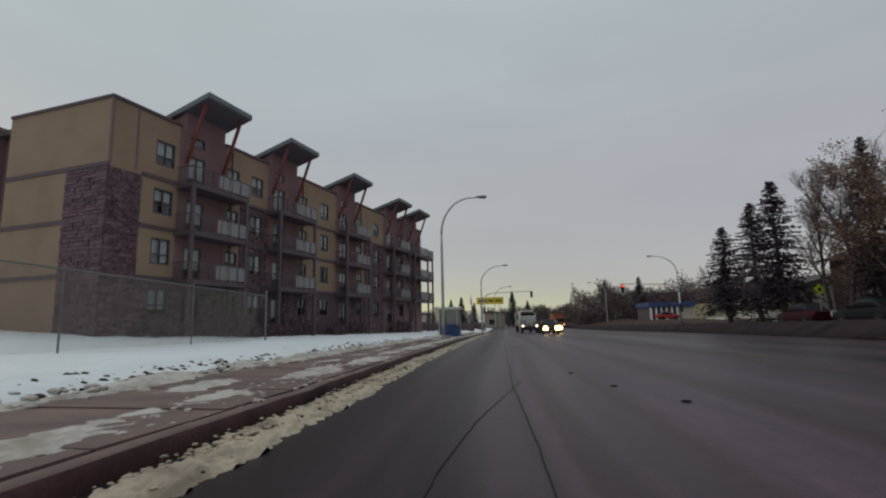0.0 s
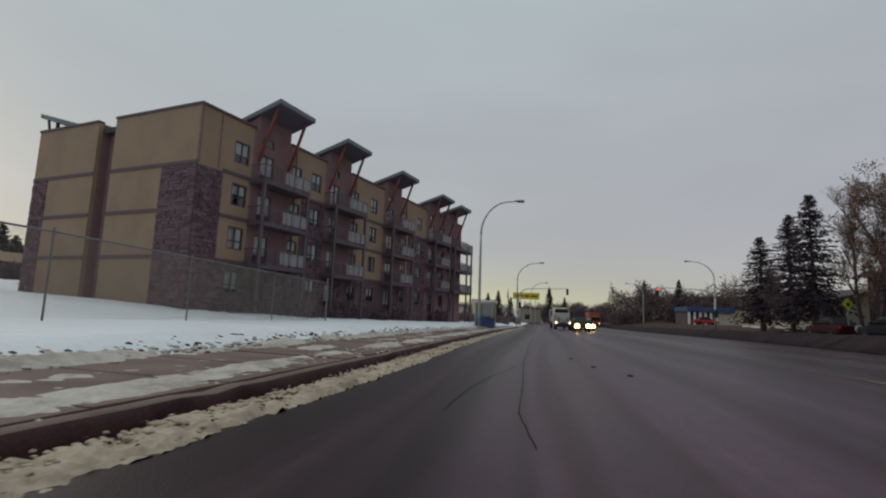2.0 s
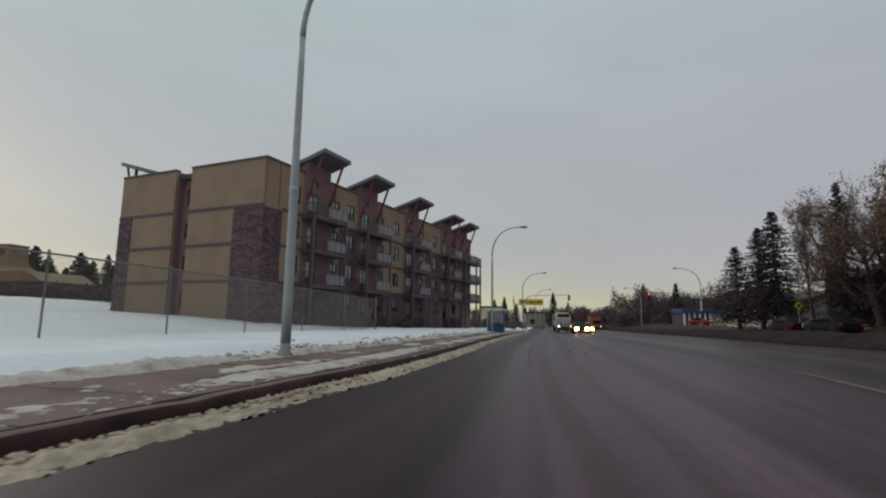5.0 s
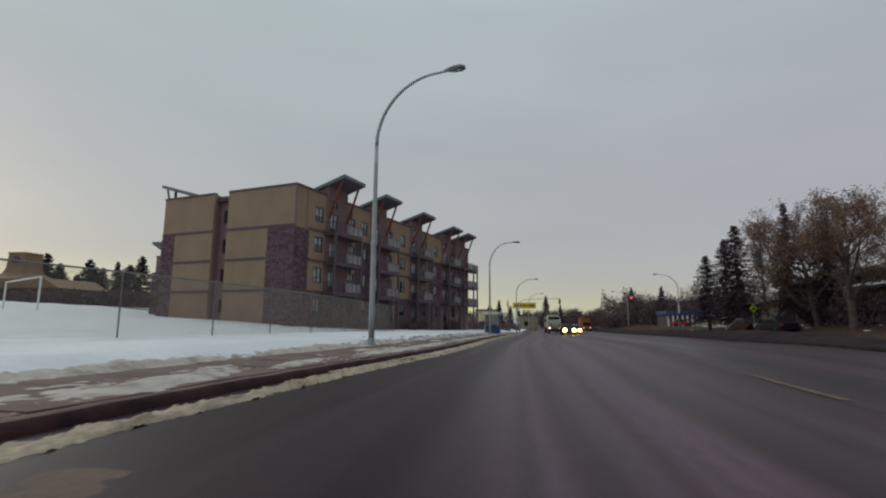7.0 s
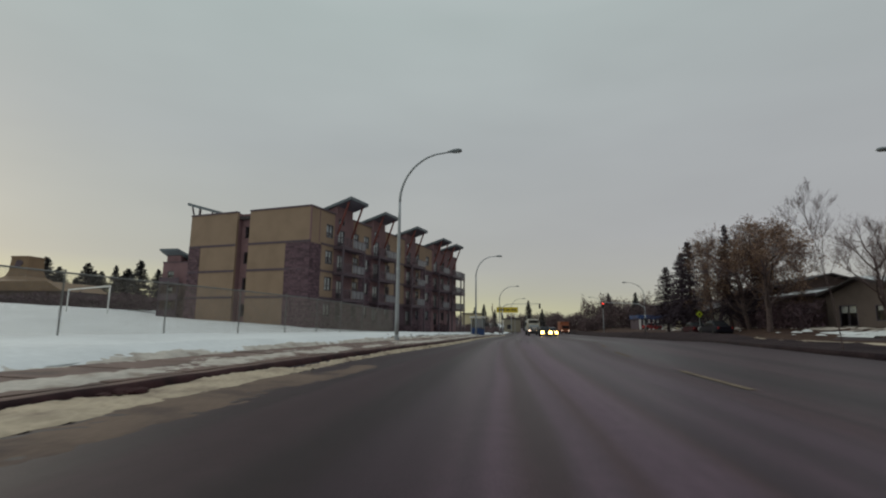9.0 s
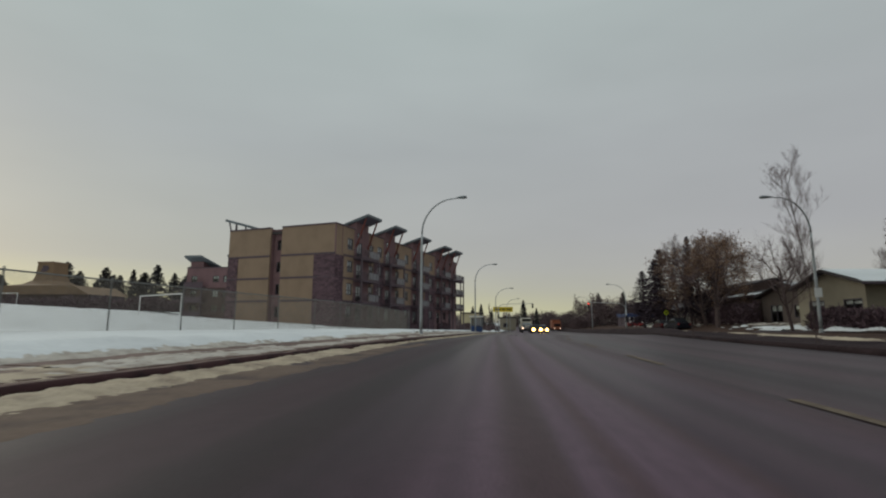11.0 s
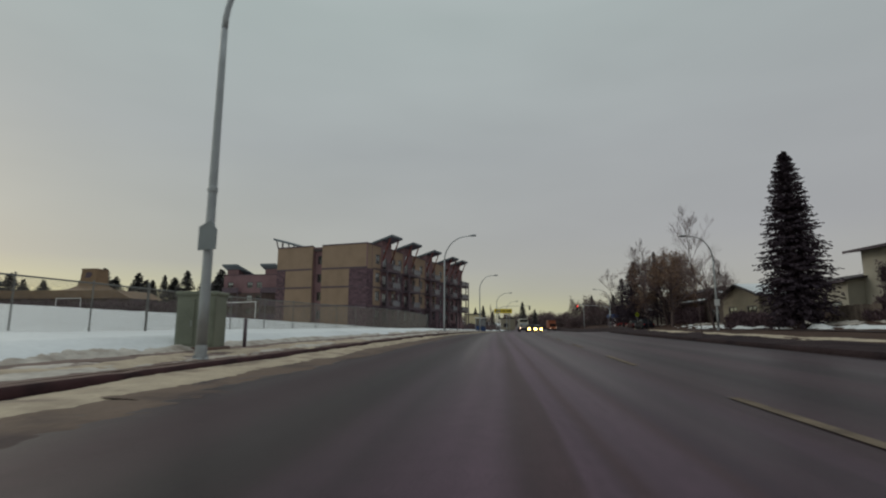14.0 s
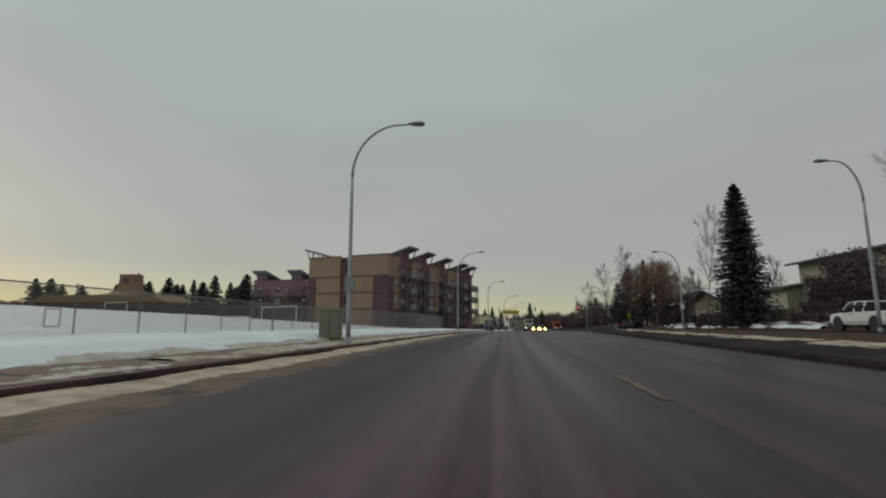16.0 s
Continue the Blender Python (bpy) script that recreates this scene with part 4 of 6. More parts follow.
        v = [bm.verts.new(q) for q in ((p, DEPTH + 1.6, 14.9), (p + 4, DEPTH + 1.6, 14.9), (p + 4, DEPTH - 4.2, 13.3), (p, DEPTH - 4.2, 13.3), (p, DEPTH + 1.6, 15.25), (p + 4, DEPTH + 1.6, 15.25), (p + 4, DEPTH - 4.2, 13.6), (p, DEPTH - 4.2, 13.6))]
        for f in ((4, 5, 6, 7), (0, 1, 5, 4), (1, 2, 6, 5), (2, 3, 7, 6), (3, 0, 4, 7), (3, 2, 1, 0)):
            bm.faces.new([v[k] for k in f])
        part("rear_roof", bm, M_ROOFEDGE, A)
        for x in (p + 0.4, p + 3.5):
            bm = bmesh.new()
            tube(bm, [(x, DEPTH + 0.05, 11), (x, DEPTH + 1.2, 14.8)], 0.1, 4)
            part("strut", bm, M_BROWN, A)
            bm = bmesh.new()
            box(bm, (x - 0.1, DEPTH - 0.2, 13.0), (x + 0.1, DEPTH, 14.5))
            part("roof_post", bm, M_BROWN, A)
    return A


def balcony(A, p, z, width=5.0, deep=1.35):
    B = new("balcony")
    B.parent = A
    B.matrix_basis = pose(p - 0.3, 0, z)
    bm = beveled((0, -deep, -0.30), (width, -0.01, 0), 0.02, 1)
    part("slab", bm, M_BAND, B)
    bm = bmesh.new()
    for a, b in (((0, -deep, 1.02), (width, -deep + 0.05, 1.08)), ((0, -deep, 0.08), (width, -deep + 0.04, 0.12))):
        box(bm, a, b)
    for x in (0, width - 0.05):
        box(bm, (x, -deep + 0.05, 1.02), (x + 0.05, 0, 1.08))
        box(bm, (x, -deep + 0.05, 0.08), (x + 0.04, 0, 0.12))
    n = 6
    for k in range(n + 1):
        x = (width - 0.05) * k / n
        box(bm, (x, -deep, 0), (x + 0.05, -deep + 0.05, 1.03))
    cut = width * 0.42
    x = 0.12
    while x < cut:
        box(bm, (x, -deep + 0.012, 0.1), (x + 0.018, -deep + 0.03, 1.03))
        x += 0.11
    y = -deep + 0.12
    while y < -0.05:
        box(bm, (0.012, y, 0.1), (0.03, y + 0.018, 1.03))
        y += 0.11
    part("railing", bm, M_BROWN, B)
    for k in range(3):
        a = cut + 0.06 + (width - cut) / 3 * k
        bm = bmesh.new()
        box(bm, (a, -deep + 0.015, 0.13), (a + (width - cut) / 3 - 0.09, -deep + 0.03, 1.0))
        part("glass_panel", bm, M_FROST, B, "milky glass railing panel")
    bm = bmesh.new()
    box(bm, (width - 0.035, -deep + 0.08, 0.13), (width - 0.02, -0.08, 1.0))
    part("glass_panel", bm, M_FROST, B, "milky glass railing panel")


build_apartment()


# ---- street lamps and street furniture ----
def street_lamp(base, heading, height=9.15, reach=3.1, label="galvanised street lamp with a curved arm on the snowy verge"):
    """A tapered pole that bends over in a quarter arc to a flat lamp head; heading: degrees, the way the arm points."""
    x, y = base
    L = thing("street_lamp", pose(x, y, land(x, y) - 0.02, 0, 0, heading), label, "street lamp", "street lamps")
    bm = bmesh.new()
    lathe(bm, [(0.15, 0), (0.15, 0.03), (0.118, 0.05), (0.114, 0.22), (0.105, 0.30)], 14)
    for a in range(4):
        tube(bm, [(0.135 * math.cos(a * 1.571 + 0.78), 0.135 * math.sin(a * 1.571 + 0.78), 0.0), (0.135 * math.cos(a * 1.571 + 0.78), 0.135 * math.sin(a * 1.571 + 0.78), 0.1)], 0.02, 6)
    part("base", bm, M_GALV, L, smooth=False)
    bend = height - 2.5
    pts, rad = [], []
    for k in range(9):
        pts.append((0, 0, 0.3 + (bend - 0.3) * k / 8))
        rad.append(0.105 - 0.035 * k / 8)
    bm = bmesh.new()
    tube(bm, pts, rad, 14)
    part("pole", bm, M_GALV, L, smooth=True)
    bm = bmesh.new()
    lathe(bm, [(0.10, 0), (0.104, 0.03), (0.104, 0.10), (0.09, 0.13)], 12, at=(0, 0, 3.5))
    part("collar", bm, M_GALV, L)
    arc = [(0, 0, bend - 0.05)]
    for k in range(1, 15):
        a = k / 14 * math.pi / 2
        arc.append(((reach - 0.5) * (1 - math.cos(a)), 0, bend + 2.42 * math.sin(a)))
    arc.append((reach - 0.1, 0, bend + 2.45))
    bm = bmesh.new()
    tube(bm, arc, [0.07 - 0.03 * i / (len(arc) - 1) for i in range(len(arc))], 10)
    part("arm", bm, M_GALV, L, smooth=True)
    bm = bmesh.new()
    secs = [(-0.25, 0.05, 0.05), (-0.1, 0.10, 0.08), (0.1, 0.17, 0.12), (0.35, 0.18, 0.13), (0.5, 0.11, 0.08)]
    rings = []
    for px, hw, hh in secs:
        rings.append([bm.verts.new((reach + px, hw * math.cos(t), bend + 2.46 + hh * math.sin(t) * (1.0 if math.sin(t) > 0 else 0.7))) for t in np.linspace(0, 2 * math.pi, 13)[:-1]])
    for a, b in zip(rings, rings[1:]):
        for k in range(12):
            bm.faces.new((a[k], a[(k + 1) % 12], b[(k + 1) % 12], b[k]))
    bm.faces.new(rings[0])
    bm.faces.new(rings[-1])
    head = part("lamp_head", bm, M_GREYSIGN, L, "grey cobra-shaped lamp head", True)
    bm = bmesh.new()
    lathe(bm, [(0.02, -0.06), (0.09, -0.045), (0.12, 0.0)], 12, at=(reach + 0.32, 0, bend + 2.42))
    part("lens", bm, M_LAMPGLASS, head, smooth=True)
    return L


street_lamp((-5.35, -40.7), 8, 9.8, 2.7)
street_lamp((-4.2, -0.55), -12, 9.65, 2.85)
street_lamp((-1.4, 32.2), 5, 9.3, 2.55)
street_lamp((1.7, 66), 0, 8.9)
street_lamp((5.1, 104), 0)
for b, hh, rc in (((21.9, -0.9), 9.15, 2.4), ((21.6, -31.4), 9.9, 1.75), ((27.8, 67.5), 9.4, 3.2), ((29.5, 110), 9.4, 3.2)):
    street_lamp(b, 176, hh, rc, "galvanised street lamp with a curved arm beside the side road")


def sign_back(x, y, z, s, ang, pole_r):
    S = thing("road_sign", pose(x, y, z, 0, 0, ang), "bare aluminium backs of road signs strapped to a lamp pole", "road sign")
    bm = bmesh.new()
    pts = [(-0.14, -0.28), (0.38, -0.28), (0.38, 0.12), (0.2, 0.34), (-0.14, 0.22)]
    prism(bm, pts, -0.15, -0.126)
    part("plate", bm, M_GREYSIGN, S)
    for h in (-0.2, 0.12):
        bm = bmesh.new()
        lathe(bm, [(pole_r + 0.02, h), (pole_r + 0.025, h + 0.01), (pole_r + 0.025, h + 0.04), (pole_r + 0.02, h + 0.05)], 10)
        part("strap", bm, M_GALV, S)


def lamp_plate(x, y, z):
    S = thing("parking_sign", pose(x, y, z), "small white parking sign strapped to a lamp pole", "road sign")
    part("plate", beveled((-0.24, -0.13, -0.3), (0.24, -0.118, 0.3), 0.005, 1), M_WHITE, S)
    bm = bmesh.new()
    lathe(bm, [(0.115, -0.02), (0.12, 0.0), (0.12, 0.03), (0.115, 0.05)], 10)
    part("strap", bm, M_GALV, S)


lamp_plate(21.9, -0.9, land(21.9, -0.9) + 2.6)
sign_back(-5.35, -40.7, land(-5.35, -40.7) + 2.5, 1, -20, 0.1)


def utility_cabinet(x, y, ang):
    z = land(x, y)
    C = thing("utility_cabinet", pose(x, y, z - 0.03, 0, 0, ang), "dull green steel utility cabinet on a concrete pad", "cabinet")
    part("pad", beveled((-0.62, -0.46, -0.35), (0.62, 0.46, 0.1), 0.02), M_WALK, C)
    part("body", beveled((-0.5, -0.36, 0.1), (0.5, 0.36, 1.45), 0.02), M_GREEN, C)
    part("lid", beveled((-0.54, -0.40, 1.43), (0.54, 0.40, 1.53), 0.03), M_GREEN, C)
    for s in (-1, 1):
        d = part("door", beveled((min(0.03 * s, 0.46 * s), -0.385, 0.16), (max(0.03 * s, 0.46 * s), -0.358, 1.36), 0.008, 1), M_GREEN, C)
        bm = bmesh.new()
        tube(bm, [(0.09 * s, -0.40, 0.62), (0.09 * s, -0.40, 0.78)], 0.012, 6)
        part("handle", bm, M_GALV, d, "steel handle")
    return C


utility_cabinet(-7.1, -37.9, 8)


def marker_post(x, y):
    P = thing("marker_post", pose(x, y, land(x, y)), "short dark steel post in the snow beside the cabinet", "post")
    bm = bmesh.new()
    tube(bm, [(0, 0, -0.2), (0, 0, 0.78)], 0.055, 10)
    part("post", bm, M_BROWN, P, smooth=True)
    bm = bmesh.new()
    lathe(bm, [(0.062, 0.76), (0.062, 0.80), (0.03, 0.83)], 10)
    part("cap", bm, M_BROWN, P)


marker_post(-6.7, -36.3)

# ---- chain-link fence ----
def fence_x(y): return kerb_x(y) - 8.0
def fence_z(y): return road_z(y) + left_rise(8.0, y)


def chain_fence():
    F = thing("chain_link_fence", pose(0, 0, 0), "chain-link fence on steel posts along the snowy field", "fence")
    def H(y): return 1.62 + 0.38 * step(-30, 8, y)
    posts = [-61.0, -58.2, -55.4, -52.6, -49.6, -46.2, -43.3, -40.5, -37.8, -35.1, -32.5, -29.9, -26.7, -23.3, -19.7, -16.1, -12.4, -8.5, -4.4, -0.6, 3.1, 7.1, 11.8, 17.0, 22.5]
    for y in posts:
        big = y in (-61.0, -49.6, -32.5, 22.5)
        bm = bmesh.new()
        x, z = fence_x(y), fence_z(y)
        h = H(y) + (0.2 if big else 0.04)
        r = 0.045 if big else 0.024
        tube(bm, [(x, y, z - 0.3), (x, y, z + h)], r, 8)
        lathe(bm, [(r + 0.008, 0), (r + 0.008, 0.03), (0.015, 0.055)], 8, at=(x, y, z + h))
        part("post", bm, M_FENCE, F)
    for a, b in zip(posts, posts[1:]):
        bm = bmesh.new()
        tube(bm, [(fence_x(a), a, fence_z(a) + H(a)), (fence_x(b), b, fence_z(b) + H(b))], 0.026, 6)
        part("top_rail", bm, M_FENCE, F)
    # wire mesh: two sets of slanting wires
    verts, faces = [], []

    def wire(y0, z0, y1, z1):
        k = len(verts)
        for y, zz in ((y0, z0), (y1, z1)):
            x, z = fence_x(y), fence_z(y) + zz
            verts.extend(((x - 0.0024, y, z), (x + 0.0024, y - 0.003, z), (x + 0.0024, y + 0.003, z)))
        faces.extend(((k, k + 1, k + 4, k + 3), (k + 1, k + 2, k + 5, k + 4), (k + 2, k, k + 3, k + 5)))

    y = -61.0
    while y < 20.5:
        h = H(y)
        wire(y, 0.03, y + h - 0.03, h)
        wire(y, h, y + h - 0.03, 0.03)
        y += 0.06
    ob = new("wire_mesh", raw("wire_mesh", verts, faces, M_WIRE))
    ob.parent = F
    ob["kind"] = "stuff"


chain_fence()


# ---- trees ----
def blades(name, centres, dirs, lengths, widths, material):
    """Many small flat leaves, one island each."""
    verts, faces = [], []
    for c, d, l, w in zip(centres, dirs, lengths, widths):
        s = d.orthogonal().normalized()
        s = (Matrix.Rotation(random.uniform(0, 6.28), 3, d) @ s) * w
        k = len(verts)
        verts.extend((tuple(c - s * 0.4), tuple(c + s * 0.4), tuple(c + d * l * 0.6 + s), tuple(c + d * l), tuple(c + d * l * 0.6 - s)))
        faces.append((k, k + 1, k + 2, k + 3, k + 4))
    return raw(name, verts, faces, material)


def spruce(h, r, seed, levels=46, per=11, leaf=7, gaps=0.15, label="tall dark spruce tree", bulk=1.0, power=0.8, full=0.0, needles=None, clear=0.07):
    rng = random.Random(seed)
    random.seed(seed)
    T = thing("spruce_tree", pose(0, 0, -200), label, "tree")
    bm = bmesh.new()
    tube(bm, [(0, 0, -0.2), (0.03, 0, h * 0.3), (0, 0.02, h * 0.7), (0, 0, h * 0.98)], [0.022 * h, 0.016 * h, 0.008 * h, 0.002 * h], 8)
    twig_c, twig_d, twig_l, twig_w = [], [], [], []
    for i in range(levels):
        q = (i + rng.random() * 0.6) / levels
        z = h * (clear + (0.99 - clear) * q)
        rad = r * min(1.0, (1 - q) / (1 - full)) ** power * (1.0 if q > 0.06 else 0.85) + 0.06
        for b in range(per):
            if rng.random() < gaps:
                continue
            a = 2 * math.pi * (b + rng.random()) / per
            L = rad * rng.uniform(0.62, 1.2)
            droop = 0.22 + 0.28 * (1 - q)
            d = Vector((math.cos(a), math.sin(a), -droop + 0.35 * q))
            p0 = Vector((0, 0, min(h * 0.99, z + rng.uniform(-0.6, 0.6) * h / levels)))
            if L > 0.7 and b % 2 == 0:
                tube(bm, [p0, p0 + d * L * 0.5, p0 + d * L * 0.9 + Vector((0, 0, 0.06 * L))], [0.02, 0.014, 0.006], 3, False)
            for k in range(leaf):
                s = (k + rng.random()) / leaf
                c = p0 + d * L * s + Vector((rng.gauss(0, 0.05 * rad), rng.gauss(0, 0.05 * rad), 0.10 * L * s * s + rng.gauss(0, 0.05)))
                side = Vector((-math.sin(a), math.cos(a), 0)) * rng.choice((-1, 1)) * rng.uniform(0.3, 1.1)
                twig_c.append(c)
                twig_d.append((d + side + Vector((0, 0, rng.uniform(-0.5, 0.15)))).normalized())
                twig_l.append(rng.uniform(0.16, 0.36) * (0.55 + 0.22 * rad))
                twig_w.append(rng.uniform(0.03, 0.07) * (0.6 + 0.2 * rad) * bulk)
    part("trunk", bm, M_BARK, T)
    ob = new("crown", blades("spruce_crown", twig_c, twig_d, twig_l, twig_w, needles or M_NEEDLE))
    ob.parent = T
    return T


def bare_tree(h, r, seed, trunk=0.2, fork=0.25, upright=0.6, leaves=0, fine=2, label="leafless tree", spread=0.7, twig_r=0.0045, sway=0.13):
    rng = random.Random(seed)
    random.seed(seed)
    T = thing("bare_tree" if not leaves else "leafy_tree", pose(0, 0, -200), label, "tree")
    wood, twigs = bmesh.new(), bmesh.new()
    tips = []

    def grow(p, d, length, rad, level):
        pts, q = [p], p
        dd = d.copy()
        for k in range(3):
            dd = (dd + Vector((rng.gauss(0, sway), rng.gauss(0, sway), 0.10 * upright))).normalized()
            q = q + dd * length / 3
            pts.append(q)
        bm = wood if level < 2 else twigs
        tube(bm, pts, [rad, rad * 0.8, rad * 0.62, rad * 0.45], 7 if level == 0 else (5 if level == 1 else 3), False)
        if level >= 2:
            tips.append((pts[2], pts[3], dd))
        if level >= 2 + fine:
            return
        n = {0: 9, 1: 6, 2: 5, 3: 4}.get(level, 3)
        for i in range(n):
            s = rng.uniform(0.3, 1.0) if level else fork + (1 - fork) * (i + rng.random()) / n
            base = pts[0].lerp(pts[3], s) if level else pts[min(3, int(s * 3))].lerp(pts[min(3, int(s * 3) + 1)], s * 3 % 1)
            side = dd.orthogonal().normalized()
            side = Matrix.Rotation(rng.uniform(0, 6.28) if level else 2.4 * i + rng.random(), 3, dd) @ side
            nd = (dd * (1 - spread * 0.55) + side * spread * rng.uniform(0.7, 1.2) + Vector((0, 0, upright * 0.35))).normalized()
            grow(base, nd, length * rng.uniform(0.45, 0.72) if level else r * rng.uniform(0.75, 1.1) * (1.1 - 0.4 * s), max(rad * 0.42, twig_r), level + 1)

    grow(Vector((0, 0, -0.1)), Vector((0, 0, 1)), h * 0.72, trunk, 0)
    part("trunk", wood, M_BARK, T)
    part("crown", twigs, M_TWIG, T)
    if leaves:
        C, D, L, W = [], [], [], []
        for i in range(leaves):
            a, b, dd = rng.choice(tips)
            C.append(a.lerp(b, rng.random()) + Vector((rng.gauss(0, 0.1), rng.gauss(0, 0.1), rng.gauss(0, 0.1))))
            D.append(Vector((rng.gauss(0, 1), rng.gauss(0, 1), rng.gauss(-0.4, 0.8))).normalized())
            L.append(rng.uniform(0.07, 0.14))
            W.append(rng.uniform(0.022, 0.045))
        ob = new("leaves", blades("leaves", C, D, L, W, M_LEAF))
        ob.parent = T
        ob["label"] = "withered brown leaves left on the twigs"
        ob["kind"] = "stuff"
    return T


def plant(tree, x, y, scale=1.0, turn=0.0, first=False, sx=1.0):
    m = pose(x, y, land(x, y), 0, 0, turn) @ Matrix.Diagonal((scale * sx, scale * sx, scale, 1))
    if first:
        tree.matrix_basis = m
        return tree
    return copy_thing(tree, m)


big = spruce(15.6, 2.5, 3, 46, 21, 40, 0.05, "tall full dark spruce in a front yard", 1.15, 0.72, 0.30)
plant(big, 26.5, -5.6, 1.0, 0, True)
slim = spruce(12.4, 3.1, 8, 34, 12, 24, 0.16, "dark spruce with drooping boughs beside the side road", 1.1, 0.75, 0.0, None, 0.17)
plant(slim, 27.2, 44.7, 1.03, 40, True)
plant(slim, 27.9, 49.5, 0.93, 130, sx=1.05)
plant(slim, 27.2, 53.8, 0.82, 250, sx=1.2)
plant(slim, 27.9, 35.2, 1.0, 300, sx=0.62)
plant(slim, 31.2, 34.6, 0.8, 200, sx=1.0)

rowan = bare_tree(8.6, 3.9, 21, 0.22, 0.16, 0.4, 16000, 3, "round-crowned tree with withered brown leaves", 0.75)
plant(rowan, 26.6, 24.6, 1.3, 0, True)
plant(rowan, 28.7, 32.6, 0.9, 100)
birch = bare_tree(12.0, 2.6, 33, 0.15, 0.2, 0.95, 0, 3, "slender leafless birch tree", 0.55)
plant(birch, 28.6, 41.0, 1.06, 0, True)
plant(birch, 27.8, 38.2, 1.1, 120)
plant(birch, 29.8, 38.9, 1.06, 260)
plant(birch, 30.6, 34.6, 0.9, 210)
plant(birch, 29.9, 12.9, 0.7, 310)
plant(birch, 43.0, 22.0, 0.9, 50)
oak = bare_tree(10.0, 4.2, 44, 0.2, 0.22, 0.6, 0, 3, "spreading leafless tree behind the yards", 0.75)
plant(oak, 25.6, 8.6, 0.74, 0, True)
plant(oak, 38.0, -22.0, 1.0, 140)
plant(oak, 40.0, 8.0, 0.66, 230)
young = bare_tree(6.0, 1.1, 57, 0.018, 0.32, 0.9, 0, 2, "thin young leafless street tree on the verge", 0.6, 0.0026, 0.07)
plant(young, 9.2, -40.4, 1.1, 0, True)
plant(young, 9.3, -28.6, 1.05, 90)
plant(young, 9.6, -20.6, 1.0, 200)
plant(young, 10.3, -10.4, 0.9, 145)
plant(young, 18.0, 33.0, 1.0, 250)
plant(young, 21.4, 46.0, 0.95, 60)
plant(young, 24.2, 62, 0.95, 20)
plant(young, 26.0, 82, 0.9, 260)
plant(young, 8.4, -52, 1.0, 310)


# ---- bushes, woods ----
def thicket(name, boxes, density, size, material, label, seed, upright=0.7, kind="stuff", base=None, fill=1.3):
    """A mass of twiggy shoots inside rough boxes (x0, x1, y0, y1, height); ragged on top."""
    rng = random.Random(seed)
    verts, faces = [], []
    for x0, x1, y0, y1, h in boxes:
        n = int((x1 - x0) * (y1 - y0 + 1) * density)
        for i in range(n):
            x, y = rng.uniform(x0, x1), rng.uniform(y0, y1)
            hh = h * (0.62 + 0.35 * noise.noise((x * 0.13, y * 0.13, seed)) + 0.3 * noise.noise((x * 0.4, y * 0.4, seed)) + 0.15 * rng.random())
            z0 = (land(x, y) if base is None else base) + rng.random() ** fill * hh
            d = Vector((rng.gauss(0, 1), rng.gauss(0, 1), abs(rng.gauss(0, 1)) * 2.2 * upright)).normalized()
            l, w = size * rng.uniform(0.5, 1.3), size * rng.uniform(0.05, 0.16)
            s = d.orthogonal().normalized()
            s = (Matrix.Rotation(rng.uniform(0, 6.28), 3, d) @ s) * w
            p = Vector((x, y, z0))
            k = len(verts)
            verts.extend((tuple(p - s), tuple(p + s), tuple(p + d * l * 0.6 + s * 0.8), tuple(p + d * l), tuple(p + d * l * 0.6 - s * 0.8)))
            faces.append((k, k + 1, k + 2, k + 3, k + 4))
    return tagged(new(name, raw(name, verts, faces, material)), label, "bushes", kind=kind)


thicket("hedge", [(26.6, 27.8, -2.5, 8.6, 2.1)], 420, 0.4, M_HEDGE, "clipped dark leafless hedge before the bungalow", 6)
thicket("hedge", [(29.4, 31, 31, 37, 1.8), (28.6, 30.4, 22.5, 31, 3.0), (29, 31, -18, -9, 1.0), (30, 33, -32, -18, 6.5), (26.4, 27.4, -30, -19, 1.3)], 160, 0.45, M_HEDGE, "dark leafless hedge in front of the houses", 7)
thicket("tall_shrubs", [(30.7, 32.1, -17.5, -11.2, 9.4), (30.7, 32.1, -11.2, -8.6, 5.6), (29.6, 30.7, -17, -9.5, 2.2)], 900, 0.34, M_HEDGE, "tall dark leafless shrubs against the house", 8)
thicket("shrubs", [(-15.6, -13.6, 31, 44, 1.4), (-12.8, -11.0, 44, 58, 1.3), (-9.5, -7.5, 58, 70, 1.6), (-17.5, -16.3, 26, 31, 1.0)], 90, 0.4, M_HEDGE, "low leafless shrubs along the foot of the apartment block", 9)
thicket("far_woods", [(22, 36, 170, 184, 7), (36, 60, 170, 184, 13), (52, 100, 124, 138, 12), (8, 40, 262, 276, 10)], 42, 0.7, M_FAR, "dense leafless woods in the distance", 18, fill=0.75)
thicket("far_woods", [(60, 130, 70, 90, 8), (-30, 0, 190, 205, 7), (-60, -20, 150, 165, 8), (100, 260, 180, 190, 11), (45, 75, 20, 60, 6), (45, 70, -60, 10, 6)], 11.0, 0.95, M_FAR, "grey-brown leafless woods in the distance", 17)
thicket("far_woods", [(27, 34, 128, 136, 5), (34, 52, 128, 138, 10.5), (52, 70, 110, 122, 8)], 46, 0.7, M_FAR, "dense brown leafless wood beyond the junction", 27, fill=0.75)
thicket("roadside_bushes", [(-9, 0.5, 82, 92, 1.3), (-16, -3, 100, 108, 2.2), (0.5, 3.2, 108, 122, 1.6)], 40, 0.5, M_FAR, "low grey-brown bushes before the shops", 23)
